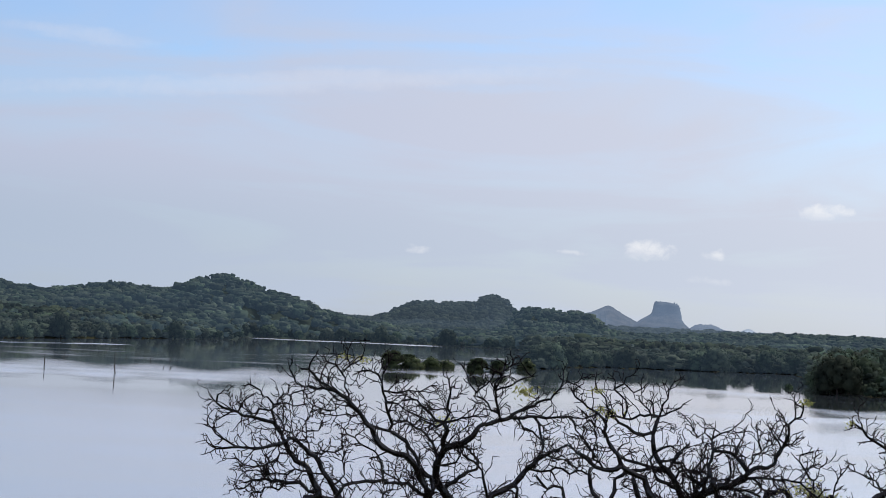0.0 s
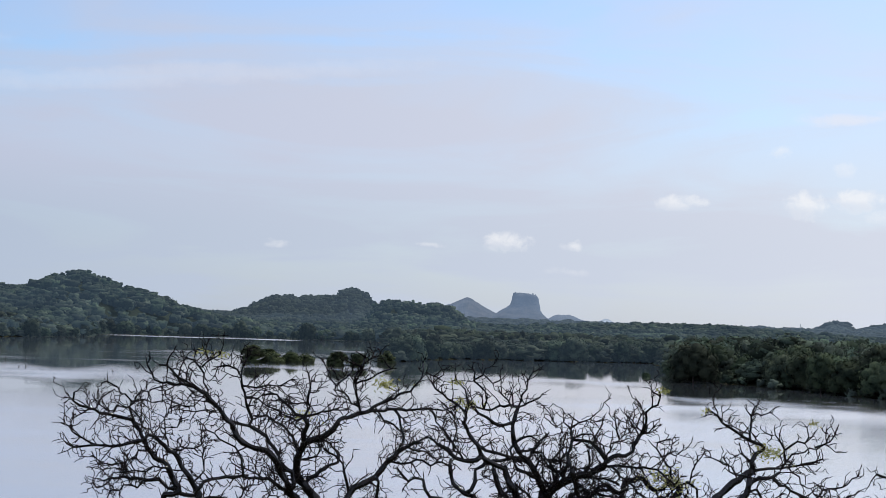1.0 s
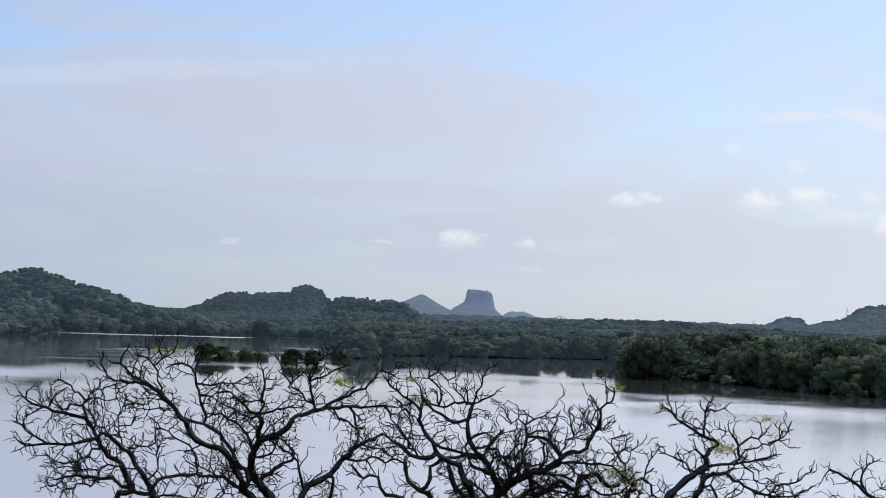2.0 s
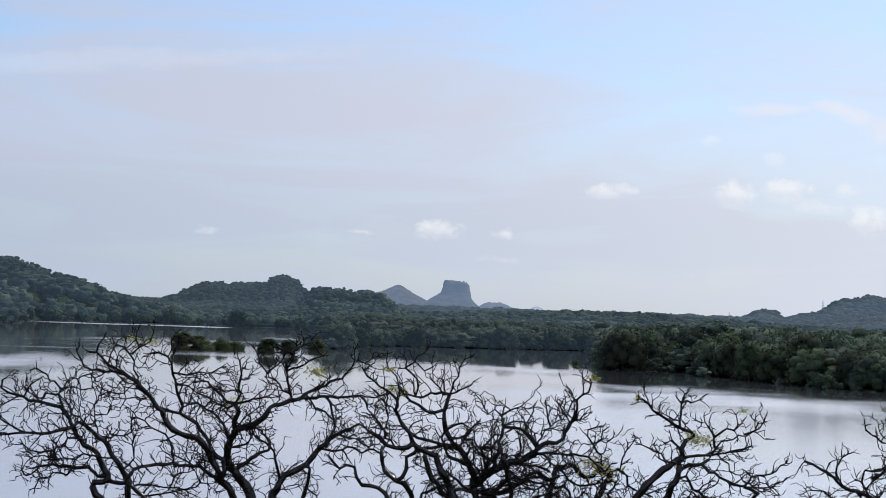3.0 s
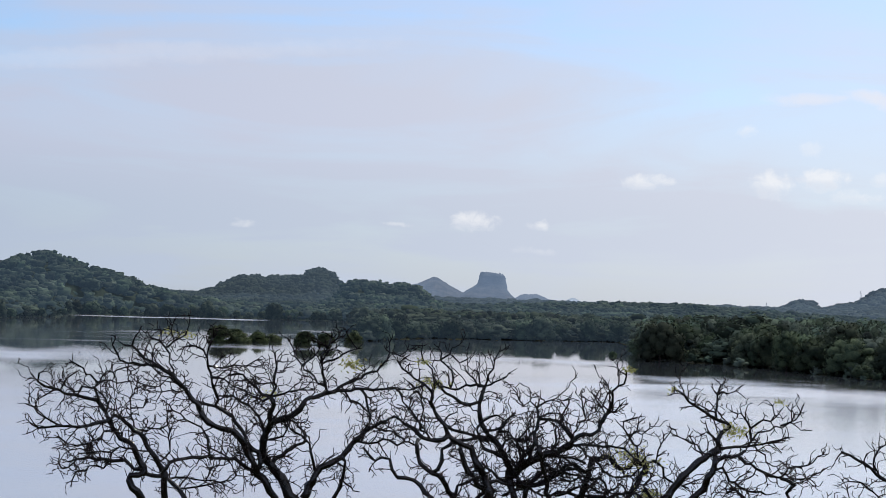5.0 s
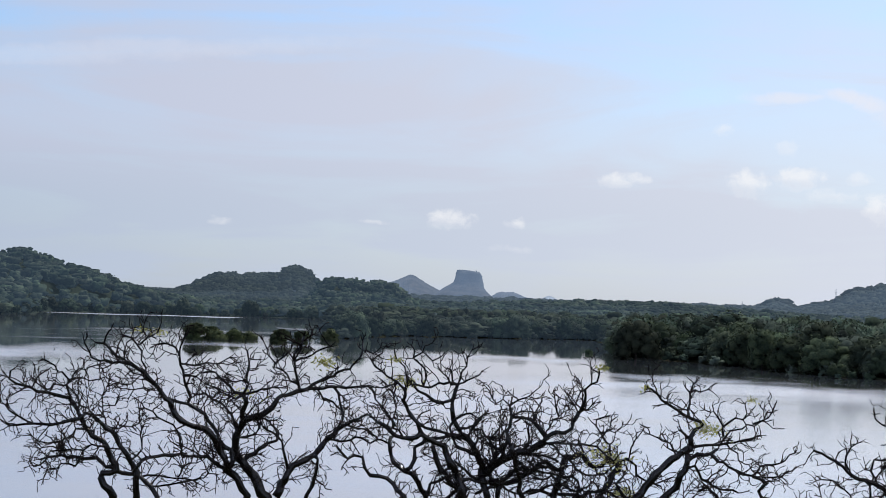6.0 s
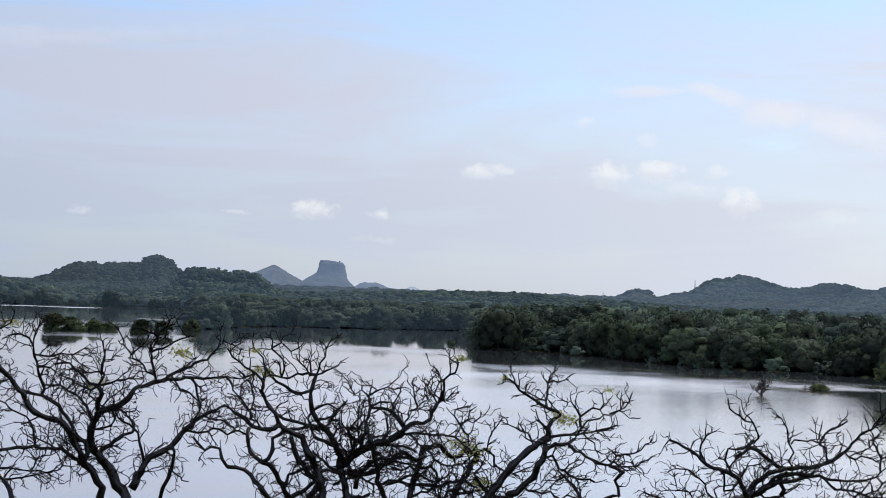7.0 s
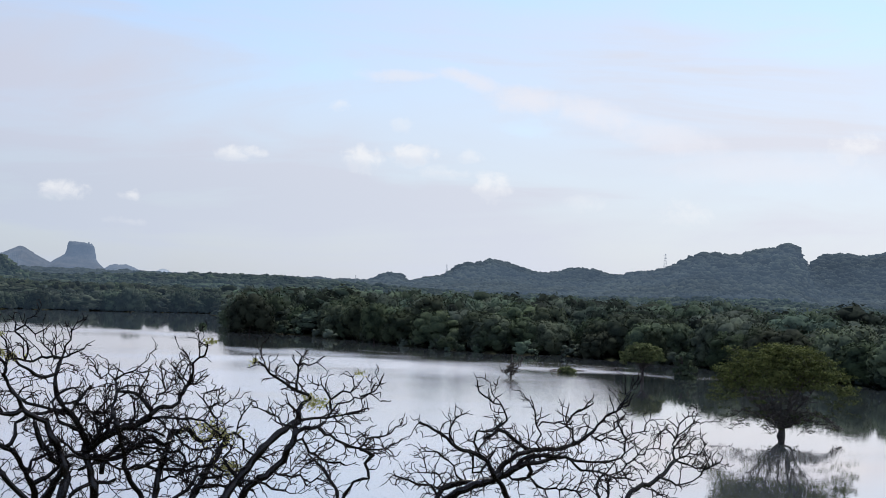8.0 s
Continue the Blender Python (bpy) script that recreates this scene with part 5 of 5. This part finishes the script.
LEFT = bare_tree(LEFT_A + LEFT_B + LEFT_C + LEFT_D, 11, -1.6, "leafless tree with crooked dark limbs leaning over the bank", 0.80)
MID = bare_tree(MID_A + MID_B + MID_C + MID_D + MID_E + MID_F + MID_G, 12, 0.6, "large leafless tree with wide spreading dark limbs", 0.84)
RIGHT = bare_tree(RIGHT_A + RIGHT_B + RIGHT_C + RIGHT_D + RIGHT_E + RIGHT_F + RIGHT_G + RIGHT_H + RIGHT_I + RIGHT_J + RIGHT_K + RIGHT_L, 13, 4.3, "leafless tree with many tangled dark limbs and few young leaves", 0.74)
SLIM = bare_tree(SLIM_A + SLIM_B + SLIM_C + SLIM_D, 14, 7.2, "slim leafless tree with forked dark limbs and young leaves", 0.60)
BENT = bare_tree(BENT_A + BENT_B + BENT_C + BENT_D + BENT_E + BENT_F, 15, 10.9, "bent leafless tree with low sweeping dark limbs", 0.66)
for tree, x, z, size, count in [
    (MID, 1.54, -1.12, 0.10, 26), (RIGHT, 2.91, -1.42, 0.12, 26), (RIGHT, 2.75, -1.04, 0.06, 8), (RIGHT, 6.36, -1.07, 0.05, 12),
    (SLIM, 8.25, -2.1, 0.12, 40), (SLIM, 8.12, -1.98, 0.06, 10), (RIGHT, 6.51, -2.69, 0.16, 30), (MID, -1.3, -0.68, 0.06, 9), (MID, -1.58, -0.66, 0.06, 7),
    (SLIM, 6.78, -3.23, 0.12, 40), (RIGHT, 6.35, -2.55, 0.14, 26), (MID, 0.2, -1.68, 0.12, 16), (SLIM, 7.15, -1.4, 0.05, 6), (SLIM, 9.0, -1.55, 0.05, 7),
]:
    leaf_tuft(tree, x, z, size, int(abs(x) * 100), int(count * 5))


# ---- trees and snags standing in the lake ----
def feathery_tree(x, y, wd, h, seed, label, clumps, cards, size, trunk_r, low=0.40, name="flooded_tree", leaf=None, wings=True, under=0.55):
    """An umbrella-crowned tree: forking limbs under flat, airy clumps of leaves."""
    rnd, rg = random.Random(seed), np.random.default_rng(seed)
    tree = thing(name, x, y, 0, label, "tree")
    wood, tips = Tubes(), []
    fork = h * (0.11 if wings else 0.30)
    trunk = Tubes()
    trunk.add([(0, 0, -2), (0, 0, 0), (0.1, 0, fork * 0.5), (0, 0, fork)], [trunk_r * 2.4, trunk_r * 1.5, trunk_r * 1.1, trunk_r * 1.25], 10)
    piece("trunk", trunk.mesh("trunk", WET_BARK), tree)

    def skin(q):
        """Height of the crown's upper side at the share q of its half width."""
        return h * (low + (1 - low) * math.sqrt(max(0.0, 1 - q ** 2.3)))
    n = 22
    for i in range(n):
        a = i * 2.4 + rnd.uniform(-0.25, 0.25)
        droop = wings and i % 5 in (0, 2)
        q = rnd.uniform(0.8, 1.06) if droop else rnd.uniform(0.3, 0.85)
        out = q * wd * 0.5
        top = h * rnd.uniform(0.04, 0.15) if droop else skin(q) * rnd.uniform(0.78, 0.92)
        lift = h * rnd.uniform(0.15, 0.28) if droop else fork + (top - fork) * 0.42
        mid = Vector((math.cos(a) * out * 0.5, math.sin(a) * out * 0.5, lift))
        end = Vector((math.cos(a) * out, math.sin(a) * out, top))
        line = smooth_line([(0, 0, fork * rnd.uniform(0.7, 1.0)), mid, end], h * 0.05)
        line = [line[0]] + [p + Vector((rnd.gauss(0, 1), rnd.gauss(0, 1), rnd.gauss(0, 1))) * h * 0.011 for p in line[1:]]
        limb = Tubes()
        limb.add(line, [trunk_r * (0.36 - 0.30 * k / len(line)) for k in range(len(line))], 7)
        piece("limb", limb.mesh("limb", WET_BARK), tree)
        for p in line[3:]:
            for _ in range(3 if droop else 2):
                q2 = p + Vector((rnd.gauss(0, 1), rnd.gauss(0, 1), rnd.gauss(-0.1 if droop else 0.45, 0.3 if droop else 0.5))) * h * (0.07 if droop else 0.10)
                q2.z = max(q2.z, 0.3)
                wood.add(smooth_line([p, p.lerp(q2, 0.5) + Vector((0, 0, 0.02 * h)), q2], h * 0.05), [trunk_r * 0.15, trunk_r * 0.10, trunk_r * 0.07] * 4, 4)
                if q2.z > h * 0.52 or (droop and rnd.random() < 0.16):
                    tips.append(q2)
    piece("twig_tangle", wood.mesh("twig_tangle", WET_BARK), tree, "", "stuff")
    rnd.shuffle(tips)
    crown = Leaves(rg)
    for i in range(clumps):
        thin = False
        if i < min(len(tips), clumps // 3):
            c = np.array(tips[i])
            thin = c[2] < h * 0.45
        elif wings and i % 14 == 0:
            a, q, thin = rg.uniform(0, 6.283), rg.uniform(0.75, 1.0), True
            c = np.array([math.cos(a) * q * wd * 0.5, math.sin(a) * q * wd * 0.5, h * rg.uniform(0.20, 0.40)])
        else:
            a, q = rg.uniform(0, 6.283), rg.uniform(0, 1) ** 0.62
            c = np.array([math.cos(a) * q * wd * 0.48, math.sin(a) * q * wd * 0.48, max(h * (under - 0.10 * q * q), skin(q) * rg.uniform(0.70, 1.0))])
        s = wd * rg.uniform(0.035, 0.055) if thin else wd * rg.uniform(0.04, 0.085)
        crown.lobe(c, np.array([s, s, s * 0.24]), cards // 4 if thin else cards, size, 0)
    piece("crown", crown.mesh("crown", leaf or UMBRELLA), tree, "airy flat-topped green crown")
    return tree


feathery_tree(121.2, 224.4, 20.0, 12.3, 31, "wide umbrella-crowned tree standing in flooded lake water", 640, 58, 0.20, 0.40, 0.38, under=0.50)
feathery_tree(164.9, 368, 9.4, 7.8, 32, "small round-crowned tree standing in the lake", 420, 60, 0.26, 0.30, 0.55, leaf=PALE_FOLIAGE, wings=False, under=0.42)


def snag(x, y, height, seed, label, n, name="dead_tree"):
    """A dead drowned tree with crooked bare limbs."""
    rnd = random.Random(seed)
    tree = thing(name, x, y, 0, label, "dead tree")
    trunk = Tubes()
    line = [(0, 0, -1.5), (0.02, 0, 0), (0.1, 0, height * 0.25), (-0.1, 0.05, height * 0.5), (0.12, 0, height * 0.75), (0.05, 0, height)]
    trunk.add(smooth_line(line, height * 0.08), [max(0.07, height * (0.060 - 0.0022 * i)) for i in range(60)], 7)
    piece("trunk", trunk.mesh("trunk", WET_BARK), tree)
    for i in range(n):
        z = height * rnd.uniform(0.06, 0.65)
        a = rnd.uniform(0, 6.283)
        out = height * rnd.uniform(0.4, 0.65)
        limb = Tubes()
        p = Vector((0, 0, z))
        d = Vector((math.cos(a), math.sin(a), rnd.uniform(-0.25, 0.3))).normalized()
        pts = [p]
        for _ in range(7):
            d = (d + Vector((rnd.gauss(0, 0.55), rnd.gauss(0, 0.55), rnd.gauss(0.12, 0.55)))).normalized()
            pts.append(pts[-1] + d * out / 6)
        limb.add(pts, [height * 0.042 * (1 - 0.09 * k) for k in range(8)], 5)
        for q in pts[2:]:
            t = q + Vector((rnd.gauss(0, 0.12), rnd.gauss(0, 0.12), rnd.gauss(0.05, 0.12))) * height
            limb.add([q, q.lerp(t, 0.5) + Vector((0, 0, 0.02 * height)), t], [height * 0.022, height * 0.018, height * 0.013], 4)
        piece("limb", limb.mesh("limb", WET_BARK), tree)
    return tree


snag(133.3, 363.5, 5.0, 41, "dead drowned tree with crooked branches standing in the lake", 8)


def bush(x, y, wd, h, seed, label, mat=None, name="bush", sticks=0):
    rnd, rg = random.Random(seed), np.random.default_rng(seed)
    ob = thing(name, x, y, 0, label, "bush")
    stems = Tubes()
    for i in range(7 + sticks):
        a = rnd.uniform(0, 6.283)
        reach = wd * (0.3 if i < 7 else rnd.uniform(0.7, 1.2))
        top = h * (rnd.uniform(0.6, 0.9) if i < 7 else rnd.uniform(0.15, 0.6))
        if i >= 7:
            a = math.pi + rnd.uniform(-0.5, 0.5) if i % 3 else rnd.uniform(-0.3, 0.3)
        stems.add(smooth_line([(0, 0, -1.0), (math.cos(a) * reach * 0.4, math.sin(a) * reach * 0.4, top * 0.6), (math.cos(a) * reach, math.sin(a) * reach, top)], 0.5), [0.09] * 2 + [0.06] * 30, 5)
    piece("stem_clump", stems.mesh("stem_clump", WET_BARK), ob)
    crown = Leaves(rg)
    for i in range(34):
        a, q = i * 2.4, math.sqrt((i + 0.5) / 34)
        s = wd * rg.uniform(0.09, 0.16)
        c = np.array([math.cos(a) * q * wd * 0.38, math.sin(a) * q * wd * 0.38, s * 0.3 if i % 2 and q > 0.4 else max(s * 0.45, h * rg.uniform(0.45, 1.0) * (1 - q * q * 0.5) - s * 0.5)])
        crown.lobe(c, np.array([s, s, s * 0.75]), 110, 0.34, 0.7)
    piece("crown", crown.mesh("crown", mat or FOLIAGE), ob)
    return ob


bush(156.5, 390.3, 4.4, 1.5, 51, "low half-drowned bush with bare sticks in the lake", PALE_FOLIAGE, sticks=12)
# two leafy islets and small shrubs before the middle shore
for x, y, wd, h, seed, label in [
    (-9.5, 716, 11.0, 4.2, 62, "green bush on a flooded islet"),
    (-3.0, 728, 11.0, 4.3, 63, "green bush on a flooded islet"), (3.0, 738, 9.0, 3.4, 64, "green bush on a flooded islet"),
    (-17.5, 710, 8.0, 4.6, 74, "dark low bush under a flooded tree"), (14.0, 690, 7.5, 3.8, 75, "dark low bush under a flooded tree"),
    (22.5, 702, 6.0, 2.8, 76, "dark low bush under a flooded tree"), (36.5, 765, 9.0, 5.2, 67, "low bush at the flooded shore"),
]:
    bush(x, y, wd, h, seed, label, ISLET_FOLIAGE, name="islet_bush")
for x, y, wd, h, seed, label in [
    (-16.8, 712, 9.5, 6.4, 61, "dark spreading tree on a flooded islet"), (-11.5, 720, 8.5, 5.0, 68, "dark spreading tree on a flooded islet"),
    (15.0, 692, 8.0, 5.4, 65, "dark flat-crowned tree standing in the lake"), (23.0, 704, 7.5, 4.6, 66, "dark flat-crowned tree standing in the lake"),
]:
    feathery_tree(x, y, wd, h, seed, label, 260, 44, 0.30, 0.26, 0.22, "islet_tree", ISLET_FOLIAGE, wings=False, under=0.20)
bush(179.8, 378.1, 6.0, 6.6, 73, "round dark green tree with leaves down to the water", name="flooded_tree")
bush(129.3, 686, 3.2, 1.7, 71, "small round bush standing in the lake")
bush(137.5, 655, 3.0, 1.4, 72, "small round bush standing in the lake")


def stake(x, y, height, lean, seed):
    """A thin drowned trunk that sticks out of the water."""
    rnd = random.Random(seed)
    ob = thing("dead_sapling", x, y, 0, "thin dead sapling sticking up out of the lake", "dead tree", "dead saplings in the lake")
    t = Tubes()
    t.add([(lean * height * k / 8 + rnd.gauss(0, 0.10), 0, -1 + (height + 1) * k / 8) for k in range(9)], [0.21 - 0.014 * k for k in range(9)], 6)
    piece("trunk", t.mesh("trunk", WET_BARK), ob)
    return ob


for x, y, hgt, lean, seed in [(-85.9, 499, 5.6, -0.02, 1), (-112.3, 534, 3.6, 0.08, 2), (-128, 640, 1.2, 0.2, 3), (-110, 660, 1.0, 0.1, 4), (-98, 640, 1.1, -0.2, 5), (-93, 650, 1.0, 0.2, 6),
                              (-82, 560, 0.8, 0.1, 7), (-80, 561, 0.8, -0.1, 8), (-53, 545, 0.7, 0.1, 9), (11, 702, 1.6, 0.2, 10), (12.5, 702, 1.3, -0.2, 11)]:
    stake(x, y, hgt, lean, seed)


# ---- power-line towers on the far ridges ----
def tower(a, r, height, label):
    x, y, z = spot(a, r)
    ob = thing("pylon", x, y, z, label, "tower", "towers on the ridges")
    t = Tubes()
    legs = [(-1, -1), (1, -1), (1, 1), (-1, 1)]
    k = height * 0.09

    def at(i, u):
        s = k * (1 - 0.82 * u)
        return Vector((legs[i % 4][0] * s, legs[i % 4][1] * s, height * u))
    for i in range(4):
        t.add([at(i, 0), at(i, 1)], [0.11, 0.08], 4)
        for j in range(7):
            t.add([at(i, j / 7), at(i + 1, (j + 1) / 7)], [0.05, 0.05], 4)
            t.add([at(i + 1, j / 7), at(i, (j + 1) / 7)], [0.05, 0.05], 4)
    piece("lattice", t.mesh("lattice", STEEL), ob)
    for u in (0.78, 0.9):
        arm = Tubes()
        arm.add([(-k * 1.1, 0, height * u), (k * 1.1, 0, height * u)], [0.12, 0.12], 4)
        piece("cross_arm", arm.mesh("cross_arm", STEEL), ob)


tower(24.70, 2560, 28, "hazy steel lattice pylon on a wooded ridge")
tower(18.03, 3420, 26, "hazy steel lattice mast on a wooded ridge")
tower(15.25, 3300, 18, "hazy steel lattice mast over the plain")
